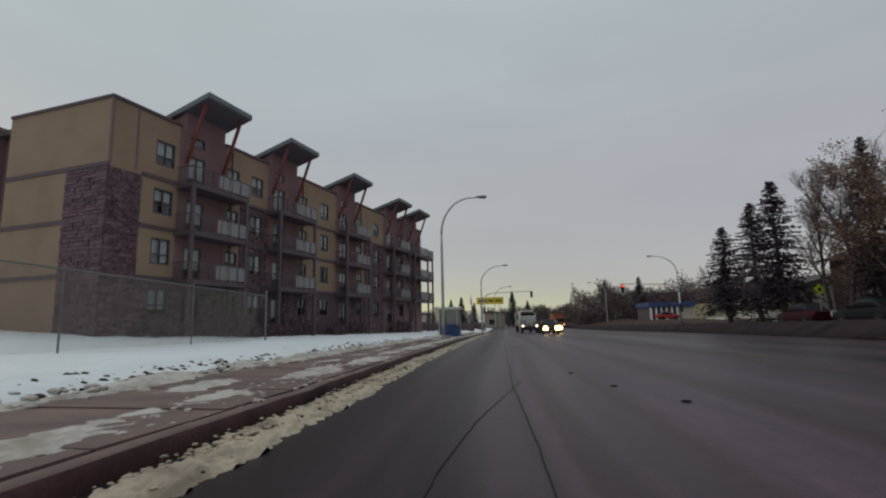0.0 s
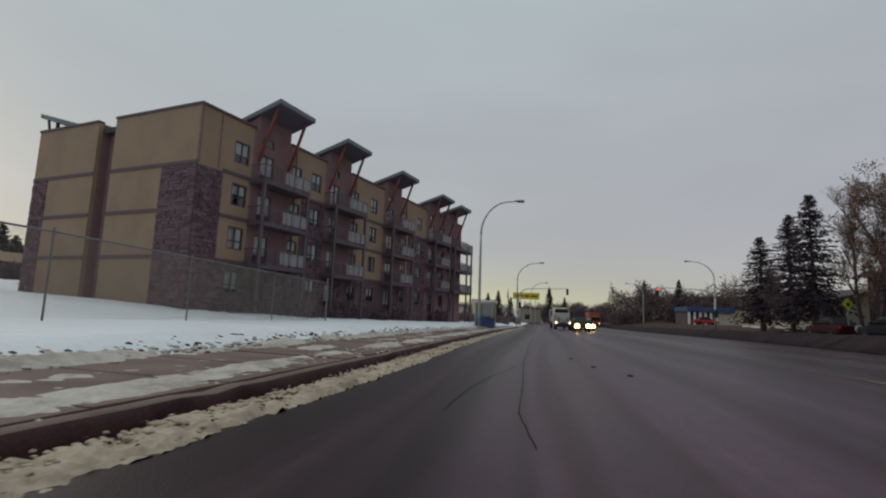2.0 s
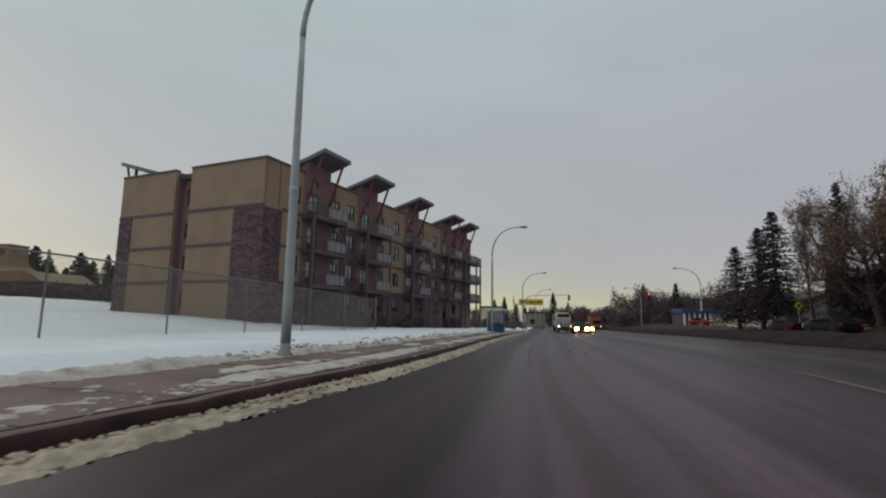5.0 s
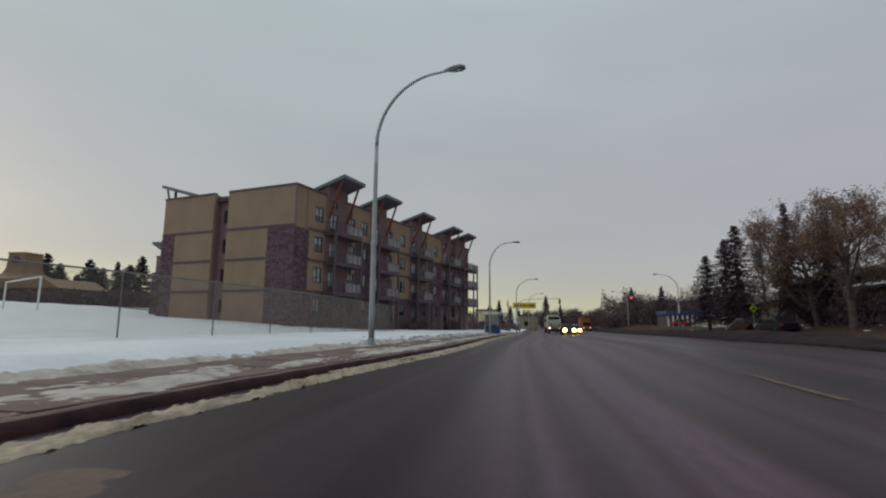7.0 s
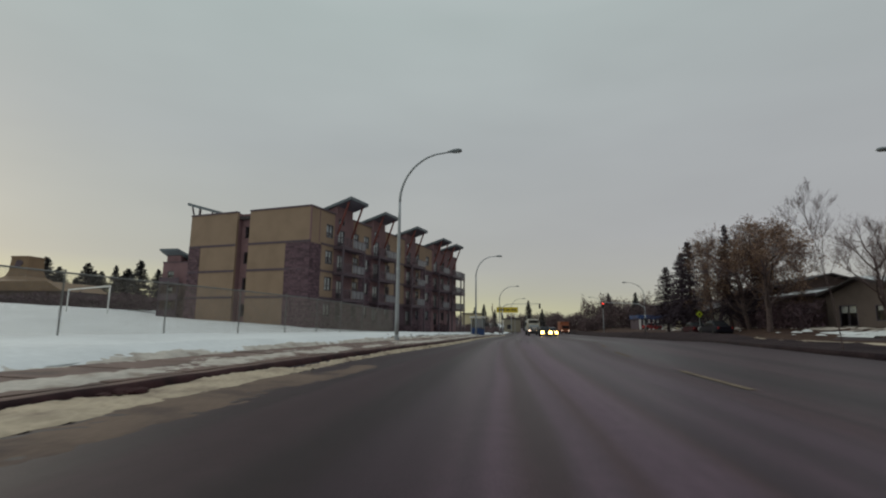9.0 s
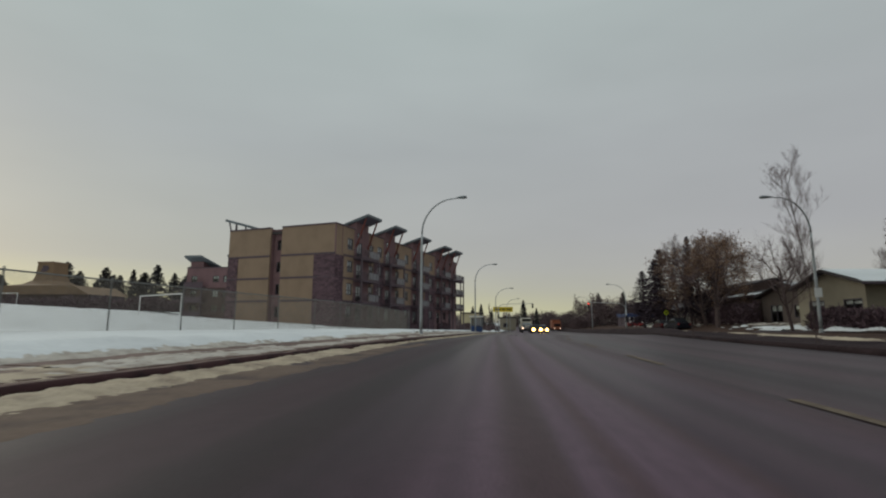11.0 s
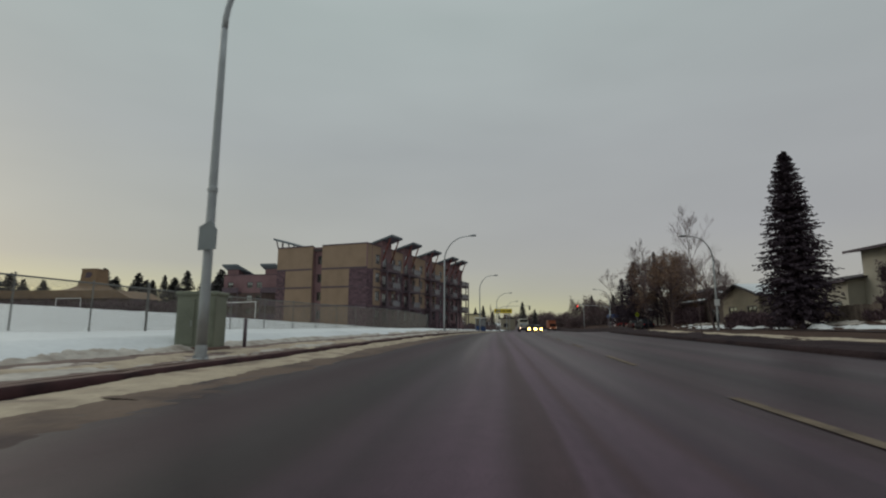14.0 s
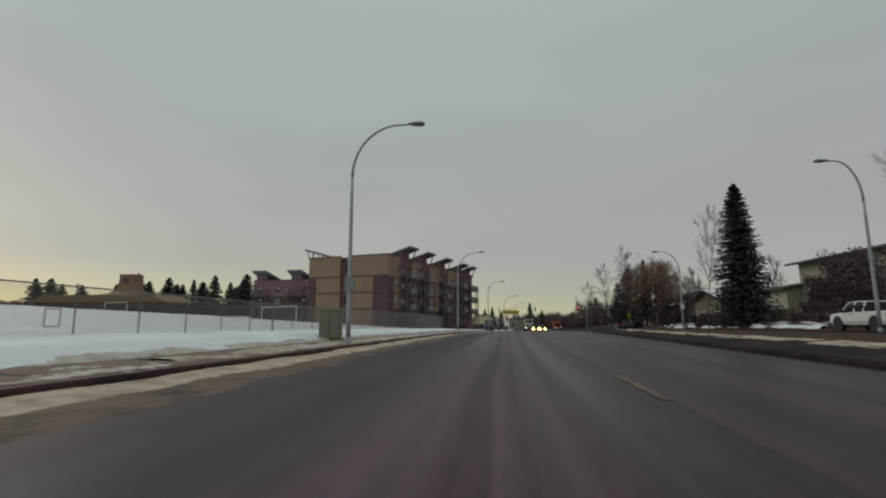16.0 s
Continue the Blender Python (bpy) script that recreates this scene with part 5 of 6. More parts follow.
thicket("far_hedgerow", [(-150, -58, 83, 87, 4.2), (-190, -150, 60, 90, 5.5)], 40, 1.0, M_HEDGE, "dark row of bushes behind the playing field", 19)

# distant spruces, with the haze in their needle colour
far_spruce = spruce(13.0, 3.0, 12, 26, 11, 14, 0.06, "distant dark spruce behind the playing field", 5.0, 0.8, 0.0, M_NEEDLE_HAZE)
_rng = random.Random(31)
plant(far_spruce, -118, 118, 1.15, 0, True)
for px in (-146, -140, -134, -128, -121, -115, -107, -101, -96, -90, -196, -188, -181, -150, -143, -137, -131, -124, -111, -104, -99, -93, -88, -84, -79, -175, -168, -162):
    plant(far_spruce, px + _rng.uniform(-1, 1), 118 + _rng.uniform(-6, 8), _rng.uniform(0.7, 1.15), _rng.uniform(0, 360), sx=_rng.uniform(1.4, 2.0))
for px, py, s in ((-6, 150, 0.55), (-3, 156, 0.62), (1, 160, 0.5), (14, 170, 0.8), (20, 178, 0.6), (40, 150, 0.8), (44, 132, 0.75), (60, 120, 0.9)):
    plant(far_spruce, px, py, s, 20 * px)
poplar = bare_tree(12.0, 1.5, 61, 0.2, 0.15, 1.3, 0, 2, "narrow leafless poplar in the distance", 0.4)
plant(poplar, 1.0, 150, 0.95, 0, True)
plant(poplar, 3.5, 152, 0.9, 70)
plant(poplar, 58, 150, 0.8, 10)
plant(oak, 38, 140, 1.1, 20)
plant(oak, 47, 150, 1.2, 80)
plant(oak, -9, 130, 0.7, 170)
plant(oak, -14, 110, 0.6, 10)


# ---- rear wing of the apartments ----
def build_wing():
    A = thing("apartment_building", pose(-68.5, 71, -2.6, 0, 0, -4), "four-storey rear apartment wing in brown stucco and dark stone", "building")
    rng = random.Random(8)
    floors = (1.2, 4.5, 7.8, 11.1)
    wins = [(x, x + 1.5, z + 1.0, z + 2.5) for z in floors for x in (1.2, 6.6, 9.2, 14.8, 20.0, 24)]
    for z0, z1, m in ((0, 10.9, M_BRICK), (10.9, 15.4, M_STUCCO_DK)):
        bm = bmesh.new()
        wall_with_holes(bm, 0, 28, z0, z1, 0, 0.3, wins)
        part("wall", bm, m, A)
    bm = bmesh.new()
    box(bm, (0, 0.3, 0), (0.3, 14, 15.4))
    part("wall", bm, M_STUCCO_DK, A)
    # solid core, coloured dark in place of the shade inside the rooms
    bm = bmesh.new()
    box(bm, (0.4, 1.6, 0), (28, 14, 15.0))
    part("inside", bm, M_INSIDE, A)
    part("coping", beveled((-0.1, -0.1, 15.4), (28, 0.4, 15.6), 0.02, 1), M_BAND, A)
    for w in wins:
        window(A, *w, 0.06, rng.choice((0, 0.5, 1.0)), 2, 0.4)
    for p in (0.4, 11.0):
        R = new("bay_roof")
        R.parent = A
        bm = bmesh.new()
        v = [bm.verts.new(q) for q in ((p, -1.9, 17.7), (p + 4.2, -1.9, 17.7), (p + 6.0, 3.2, 15.7), (p, 3.2, 15.7), (p, -1.9, 18.1), (p + 4.2, -1.9, 18.1), (p + 6.0, 3.2, 16.1), (p, 3.2, 16.1))]
        for f in ((4, 5, 6, 7), (0, 1, 5, 4), (1, 2, 6, 5), (2, 3, 7, 6), (3, 0, 4, 7), (3, 2, 1, 0)):
            bm.faces.new([v[k] for k in f])
        part("fascia", bm, M_ROOFEDGE, R)
        bm = bmesh.new()
        box(bm, (p + 0.4, 0.0, 15.6), (p + 3.6, 2.5, 16.9))
        part("tower_wall", bm, M_STUCCO_DK, A)
        for z in floors[1:]:
            bm = bmesh.new()
            box(bm, (p, -1.3, z - 0.3), (p + 4.6, -0.01, z))
            box(bm, (p, -1.3, z), (p + 4.6, -1.25, z + 1.05))
            part("balcony", bm, M_BAND, A)
        for x in (p + 0.1, p + 4.3):
            bm = bmesh.new()
            box(bm, (x, -1.3, 0), (x + 0.18, -1.1, 11))
            part("balcony_post", bm, M_BROWN, A)


build_wing()


# ---- school behind the field ----
def build_school():
    S = thing("school", pose(-160, 92, 3.4), "long low brick school with a tan roof and a square tower", "building")
    wins = [(x, x + 2.2, 1.6, 3.4) for x in range(3, 46, 4)]
    bm = bmesh.new()
    wall_with_holes(bm, 0, 49, -2, 4.8, 0, 0.4, wins)
    part("wall", bm, M_BRICK, S)
    bm = bmesh.new()
    box(bm, (0.4, 1.2, -2), (49, 14, 4.7))
    part("inside", bm, M_INSIDE, S)
    for w in wins:
        window(S, *w, 0.1, 0, 3, 0)
    bm = bmesh.new()
    prism(bm, [(-0.8, 4.7), (49.8, 4.7), (45, 7.2), (4, 7.2)], -0.8, 15)
    part("roof", bm, M_TANROOF, S)
    bm = bmesh.new()
    rings = []
    for hw, z in ((7.5, 7.1), (4.5, 7.9), (3.1, 9.0), (2.7, 10.4), (2.5, 14.2)):
        rings.append([bm.verts.new((30.8 + a * hw, 7 + b * hw, z)) for a, b in ((-1, -1), (1, -1), (1, 1), (-1, 1))])
    for a, b in zip(rings, rings[1:]):
        for k in range(4):
            bm.faces.new((a[k], a[(k + 1) % 4], b[(k + 1) % 4], b[k]))
    bm.faces.new(rings[-1])
    part("tower", bm, M_TANROOF, S)
    bm = bmesh.new()
    prism(bm, [(29.6, 11.6), (31.4, 11.6), (32.2, 12.6), (31.6, 13.4), (30.2, 13.4)], 4.25, 4.5)
    part("louvre", bm, M_INSIDE, S)
    bm = bmesh.new()
    box(bm, (28.15, 4.35, 14.2), (33.45, 9.65, 14.6))
    part("tower_cap", bm, M_STUCCO, S)


build_school()


def goal(x, y, ang, w, h, label):
    G = thing("football_goal", pose(x, y, land(x, y), 0, 0, ang), label, "goal", "goals")
    for px in (0, w):
        bm = bmesh.new()
        tube(bm, [(px, 0, -0.2), (px, 0, h)], 0.06, 8)
        part("post", bm, M_WHITE, G)
    bm = bmesh.new()
    tube(bm, [(-0.06, 0, h), (w + 0.06, 0, h)], 0.06, 8)
    part("crossbar", bm, M_WHITE, G)


goal(-37.8, 15.8, -30, 9.0, 2.0, "white steel football goal standing in the snow")
goal(-102, 57, -6, 7.0, 2.6, "white steel football goal far across the field")


def fence_frame(y, w, z0, z1):
    """An empty square frame wired to the fence."""
    x = fence_x(y) + 0.02
    G = thing("sign_frame", pose(x, y, fence_z(y)), "empty square steel sign frame wired to the fence", "frame")
    for a, b in (((0, 0, z0), (0, 0, z1)), ((0, w, z0), (0, w, z1)), ((0, 0, z0), (0, w, z0)), ((0, 0, z1), (0, w, z1))):
        bm = bmesh.new()
        tube(bm, [a, b], 0.016, 6)
        part("bar", bm, M_FENCE, G)


fence_frame(-47.3, 0.55, 0.3, 0.85)


def utility_pole(x, y, h, cross=True):
    P = thing("utility_pole", pose(x, y, land(x, y)), "wooden utility pole with a crossarm", "utility pole")
    bm = bmesh.new()
    tube(bm, [(0, 0, -0.3), (0, 0, h)], [0.16, 0.1], 8)
    part("pole", bm, M_BARK, P)
    bm = bmesh.new()
    box(bm, (-1.2, -0.06, h - 0.5), (1.2, 0.06, h - 0.36))
    part("crossarm", bm, M_BARK, P)
    for k in (-1.0, -0.5, 0.5, 1.0):
        bm = bmesh.new()
        lathe(bm, [(0.03, 0), (0.06, 0.06), (0.05, 0.12), (0.02, 0.16)], 8, at=(k, 0, h - 0.36))
        part("insulator", bm, M_GREYSIGN, P)


utility_pole(-72, 98, 11)
utility_pole(-95, 108, 11)
utility_pole(34.5, -33.5, 9)


# ---- houses beside the side road ----
def gable_house(x0, x1, y0, y1, zb, eave, ridge, along, wall_mat, roof_mat, label, snow=True, wins=(), over=0.6):
    """A house with a gable roof; along: the axis of the ridge; windows (face, a0, a1, z0, z1) on the face towards the road or the -y face."""
    Hs = thing("house", pose(0, 0, zb), label, "house")
    ca, cb = [w for w in wins if w[0] == "road"], [w for w in wins if w[0] == "south"]
    bm = bmesh.new()
    wall_with_holes(bm, y0, y1, -0.6, eave, 0, 0.25, [w[1:] for w in ca])
    for v in bm.verts:
        v.co = Vector((x0 + v.co.y, v.co.x, v.co.z))
    part("wall", bm, wall_mat, Hs)
    bm = bmesh.new()
    wall_with_holes(bm, x0 + 0.25, x1, -0.6, eave, y0, y0 + 0.25, [w[1:] for w in cb])
    part("wall", bm, wall_mat, Hs)
    bm = bmesh.new()
    box(bm, (x0 + 0.25, y1 - 0.25, -0.6), (x1, y1, eave))
    part("wall", bm, wall_mat, Hs)
    bm = bmesh.new()
    box(bm, (x1 - 0.25, y0 + 0.25, -0.6), (x1, y1 - 0.25, eave))
    part("wall", bm, wall_mat, Hs)
    bm = bmesh.new()
    box(bm, (x0 + 1.4, y0 + 1.4, -0.5), (x1 - 0.4, y1 - 0.4, eave - 0.1))
    part("inside", bm, M_INSIDE, Hs)
    for _, a0, a1, z0, z1 in cb:
        window(Hs, a0, a1, z0, z1, y0 + 0.05, 0.3, 2, 0)
    for _, a0, a1, z0, z1 in ca:
        w = window(Hs, a0, a1, z0, z1, 0, 0.3, 2, 0)
        w.matrix_basis = pose(x0 + 0.05, a1, z0, 0, 0, -90)
    R = new("roof")
    R.parent = Hs
    lowest = 0 if snow is True else int(snow)
    if along == "x":
        cy = (y0 + y1) / 2
        for sgn, ye in ((-1, y0 - over), (1, y1 + over)):
            bm = bmesh.new()
            v = [(x0 - over, cy, ridge), (x1 + over, cy, ridge), (x1 + over, ye, eave - 0.1), (x0 - over, ye, eave - 0.1)]
            vv = [bm.verts.new(p) for p in v] + [bm.verts.new((p[0], p[1], p[2] + 0.16)) for p in v]
            for f in ((0, 1, 2, 3), (4, 5, 6, 7), (0, 4, 5, 1), (1, 5, 6, 2), (2, 6, 7, 3), (3, 7, 4, 0)):
                bm.faces.new([vv[i] for i in f])
            part("roof_plane", bm, roof_mat, R)
            if snow:
                bm = bmesh.new()
                n = 10
                g = [[bm.verts.new((x0 - over + 0.15 + (x1 - x0 + 2 * over - 0.3) * i / n, cy + (ye - cy) * j / 6, ridge + 0.17 + (eave - 0.1 - ridge) * j / 6 + 0.06 + 0.05 * noise.noise((i, j, sgn)) - (0.08 if j == 6 else 0))) for j in range(7)] for i in range(n + 1)]
                for i in range(n):
                    for j in range(lowest, 6):
                        bm.faces.new((g[i][j], g[i + 1][j], g[i + 1][j + 1], g[i][j + 1]))
                part("roof_snow", bm, M_SNOW, R, "snow lying on the roof", True)
        for xe in (x0, x1 - 0.2):
            bm = bmesh.new()
            a = [bm.verts.new(p) for p in ((xe, y0, eave), (xe, y1, eave), (xe, cy, ridge - 0.05))] + [bm.verts.new(p) for p in ((xe + 0.2, y0, eave), (xe + 0.2, y1, eave), (xe + 0.2, cy, ridge - 0.05))]
            for f in ((0, 1, 2), (5, 4, 3), (0, 3, 4, 1), (1, 4, 5, 2), (2, 5, 3, 0)):
                bm.faces.new([a[i] for i in f])
            part("gable", bm, wall_mat, Hs)
    else:
        cx = (x0 + x1) / 2
        for xe in (x0 - over, x1 + over):
            bm = bmesh.new()
            v = [(cx, y0 - over, ridge), (cx, y1 + over, ridge), (xe, y1 + over, eave - 0.1), (xe, y0 - over, eave - 0.1)]
            vv = [bm.verts.new(p) for p in v] + [bm.verts.new((p[0], p[1], p[2] + 0.18)) for p in v]
            for f in ((0, 1, 2, 3), (4, 5, 6, 7), (0, 4, 5, 1), (1, 5, 6, 2), (2, 6, 7, 3), (3, 7, 4, 0)):
                bm.faces.new([vv[i] for i in f])
            part("roof_plane", bm, roof_mat, R)
            if snow:
                bm = bmesh.new()
                n = 10
                g = [[bm.verts.new((cx + (xe - cx) * j / 6, y0 - over + 0.15 + (y1 - y0 + 2 * over - 0.3) * i / n, ridge + 0.19 + (eave - 0.1 - ridge) * j / 6 + 0.06 + 0.05 * noise.noise((i, j, xe)) - (0.08 if j == 6 else 0))) for j in range(7)] for i in range(n + 1)]
                for i in range(n):
                    for j in range(lowest, 6):
                        bm.faces.new((g[i][j], g[i + 1][j], g[i + 1][j + 1], g[i][j + 1]))
                part("roof_snow", bm, M_SNOW, R, "snow lying on the roof", True)
        for ye in (y0, y1 - 0.2):
            bm = bmesh.new()
            a = [bm.verts.new(p) for p in ((x0, ye, eave), (x1, ye, eave), (cx, ye, ridge - 0.05))] + [bm.verts.new(p) for p in ((x0, ye + 0.2, eave), (x1, ye + 0.2, eave), (cx, ye + 0.2, ridge - 0.05))]
            for f in ((0, 1, 2), (5, 4, 3), (0, 3, 4, 1), (1, 4, 5, 2), (2, 5, 3, 0)):
                bm.faces.new([a[i] for i in f])
            part("gable", bm, wall_mat, Hs)
    bm = bmesh.new()
    if along == "x":
        box(bm, (x0 - over, y0 - over - 0.06, eave - 0.16), (x1 + over, y0 - over, eave + 0.06))
    else:
        box(bm, (x0 - over - 0.06, y0 - over, eave - 0.16), (x0 - over, y1 + over, eave + 0.06))
    part("fascia", bm, M_BROWN, R)
    return Hs


def yard(x, y): return land(x, y) - 0.45


gable_house(28.0, 38.0, 3.6, 11.6, yard(30, 5), 3.3, 4.5, "x", M_TAN, M_SHINGLE, "dull tan bungalow with snow on its low gable roof", True,
            [("road", 4.0, 6.0, 1.0, 2.2), ("road", 8.2, 10.2, 1.0, 2.2), ("south", 30.0, 32.0, 1.0, 2.2)])
gable_house(33.6, 42.0, -16.5, -3.2, yard(33, -8), 6.7, 7.1, "y", M_CREAM, M_SHINGLE, "pale two-storey house with a low dark roof", False,
            [("road", -7.2, -4.6, 0.8, 2.5), ("road", -7.0, -5.2, 3.7, 4.9), ("road", -14, -11.5, 0.8, 2.5), ("road", -13.8, -11.8, 3.7, 4.9)], 0.9)
gable_house(32.2, 41.0, -3.1, 3.4, yard(33, 0), 4.1, 4.9, "y", M_CREAM, M_SHINGLE, "low pale garage joined to the two-storey house", False, [("road", -2.2, 1.2, 0.1, 2.3)], 0.5)
gable_house(33.0, 43.0, -33.0, -19.5, yard(33, -26), 5.2, 6.6, "y", M_BRICK, M_SHINGLE, "dark brick two-storey house behind trees", False, [("road", -24, -22, 3.2, 4.4), ("road", -31, -28, 0.8, 2.3)], 0.8)
gable_house(31.0, 41.0, 14.2, 23.4, yard(33, 19), 3.2, 4.4, "x", M_TAUPE, M_SHINGLE, "dull taupe bungalow with a snowy gable facing the side road", True,
            [("road", 15.6, 17.6, 0.9, 2.2), ("road", 19.6, 21.8, 0.2, 2.3), ("south", 34, 36, 1.0, 2.2)])
gable_house(31.2, 41.0, 24.6, 32.4, yard(33, 28), 3.5, 4.5, "y", M_BRICK, M_SHINGLE, "dark brick bungalow with snow along its eaves", 4, [("road", 26, 28.5, 1.0, 2.2)], 0.5)
gable_house(33.0, 42.0, 33.0, 47.0, yard(33, 40), 5.0, 6.3, "y", M_BRICK, M_SHINGLE, "dark two-storey house among leafless trees", False, [("road", 35, 37, 3.2, 4.4), ("road", 41, 44, 0.9, 2.3)], 0.7)
gable_house(32.0, 42.0, 51.0, 62.0, yard(33, 56), 3.0, 4.4, "y", M_CREAM, M_SHINGLE, "cream bungalow behind spruce trees", False, [("road", 53, 55.5, 1.0, 2.2), ("road", 58, 60, 1.0, 2.2)], 0.6)
bm = bmesh.new()
for i in range(24):
    y = -10.6 + i * 0.32
    box(bm, (29.4, y, land(29.4, y) - 0.05), (29.45, y + 0.27, land(29.4, y) + 1.25 + 0.03 * (i % 3)))
solo("board_fence", bm, M_BOARD, "weathered brown board fence before the garage", "fence", kind="stuff")


# ---- low shops across the junction ----
def build_shops():
    z = road_z(115)
    S = thing("shop", pose(38.6, 110, z + 0.25), "low shop with white pillars, blue fascia and a beige wall", "building")
    for i in range(6):
        bm = beveled((i * 1.1, -0.35, 0), (i * 1.1 + 0.42, 0, 4.0), 0.02, 1)
        part("pillar", bm, M_WHITE, S)
    bm = bmesh.new()
    box(bm, (0, 0.3, 0), (6.2, 8, 4.2))
    part("shop_wall", bm, M_INSIDE, S)
    part("fascia", beveled((-0.3, -0.6, 4.0), (9.4, 8, 5.0), 0.04, 1), M_BLUE, S, "deep blue fascia")
    bm = bmesh.new()
    box(bm, (6.2, 0, 0), (9.2, 8, 4.0))
    part("wall", bm, M_CREAM, S)
    bm = bmesh.new()
    wall_with_holes(bm, 9.2, 16, 0, 4.6, 0.4, 0.7, [(12.2, 13.4, 1.8, 2.8)])
    part("wall", bm, M_BEIGE, S)
    window(S, 12.2, 13.4, 1.8, 2.8, 0.5, 0, 1, 0)
    part("roof", beveled((9.1, 0.2, 4.6), (16.2, 8, 4.8), 0.03, 1), M_SHINGLE, S)


build_shops()
for x0, x1, y0, h, m, lab in ((-24, -10, 112, 3.8, M_CREAM, "pale low commercial building beyond the junction"), (-9, -3, 128, 5.5, M_BEIGE, "beige commercial building beyond the junction"), (4.0, 9.5, 142, 4.2, M_TAN, "small tan commercial building beyond the junction"), (50, 66, 150, 9, M_BRICK, "brown block of flats beyond the trees")):
    B = thing("shop_building", pose(x0, y0, road_z(y0)), lab, "building")
    ww = [(q, q + 1.6, z, z + 1.4) for q in np.arange(1, x1 - x0 - 2, 3.2) for z in np.arange(1.0, h - 1.6, 3.0)]
    bm = bmesh.new()
    wall_with_holes(bm, 0, x1 - x0, -0.4, h, 0, 0.3, ww)
    part("wall", bm, m, B)
    bm = bmesh.new()
    box(bm, (0.02, 1.0, -0.4), (x1 - x0 - 0.02, 10, h - 0.1))
    part("inside", bm, M_INSIDE, B)
    part("roof", beveled((-0.3, -0.3, h), (x1 - x0 + 0.3, 10, h + 0.35), 0.03, 1), M_SHINGLE, B)
    for w in ww:
        window(B, *w, 0.08, 0, 2, 0)


# ---- junction: signals, signs, shelter ----
def signal_head(parent, x, y, z, lit):
    S = new("signal_head")
    S.parent = parent
    S.matrix_basis = pose(x, y, z)
    part("housing", beveled((-0.2, -0.12, -0.55), (0.2, 0.12, 0.55), 0.04), M_BLACK, S)
    for k, h in enumerate((0.34, 0.0, -0.34)):
        bm = bmesh.new()
        lathe(bm, [(0.13, -0.14), (0.13, -0.125)], 12, "y", at=(0, 0, h))
        part("lens", bm, M_TAIL if (lit and k == 0) else M_BLACK, S)
    return S


def mast_arm(x, y, reach, h, lit):
    P = thing("traffic_signal", pose(x, y, land(x, y)), "steel mast arm carrying a traffic signal over the road", "traffic signal", "traffic signals")
    bm = bmesh.new()
    tube(bm, [(0, 0, -0.1), (0, 0, h - 1.2)], [0.14, 0.11], 10)
    part("pole", bm, M_GALV, P, smooth=True)
    s = 1 if reach > 0 else -1
    arc = [(0, 0, h - 1.25)] + [(s * 2.0 * (1 - math.cos(a)), 0, h - 1.2 + 1.1 * math.sin(a)) for a in np.linspace(0.15, math.pi / 2, 7)] + [(reach, 0, h + 0.05)]
    bm = bmesh.new()
    tube(bm, arc, [0.1 - 0.05 * i / (len(arc) - 1) for i in range(len(arc))], 8)
    part("arm", bm, M_GALV, P, smooth=True)
    signal_head(P, reach - s * 0.1, -0.15, h - 0.55, lit)
    signal_head(P, 0, -0.25, h - 3.2, False)
    return P


mast_arm(2.6, 90, 8.6, 6.9, False)
mast_arm(27.6, 67.0, -7.4, 5.6, True)


def two_post_sign(x, y, w, h, zc, material, label):
    S = thing("banner_sign", pose(x, y, land(x, y)), label, "sign")
    for q in (-w * 0.35, w * 0.35):
        bm = bmesh.new()
        tube(bm, [(q, 0.06, -0.2), (q, 0.06, zc + h / 2)], 0.06, 8)
        part("post", bm, M_GALV, S)
    part("panel", beveled((-w / 2, -0.05, zc - h / 2), (w / 2, 0.0, zc + h / 2), 0.015, 1), material, S)
    for k, (a, b) in enumerate(((-0.42, -0.12), (-0.06, 0.12), (0.18, 0.42))):
        bm = bmesh.new()
        box(bm, (a * w, -0.066, zc - 0.14), (b * w, -0.05, zc + 0.14))
        part("lettering_bar", bm, M_BLACK, S, "dark bar of unreadable lettering")


two_post_sign(3.9, 97, 5.2, 1.3, 5.9, M_YELLOW, "wide yellow banner sign with dark lettering on two posts")


def diamond_sign(x, y, h, material, label):
    S = thing("warning_sign", pose(x, y, land(x, y), 0, 0, 8), label, "road sign")
    bm = bmesh.new()
    tube(bm, [(0, 0.05, -0.2), (0, 0.05, h + 0.4)], 0.035, 8)
    part("post", bm, M_GALV, S)
    bm = bmesh.new()
    prism(bm, [(0, -0.42), (0.42, 0), (0, 0.42), (-0.42, 0)], -0.01, 0.01)
    for v in bm.verts:
        v.co.z += h
    part("plate", bm, material, S)
    bm = bmesh.new()
    box(bm, (-0.12, -0.022, h - 0.15), (0.12, -0.01, h + 0.12))
    part("symbol", bm, M_BLACK, S, "plain black symbol")


diamond_sign(25.3, 37.3, 2.5, M_YGREEN, "lime-yellow diamond warning sign with a black symbol")


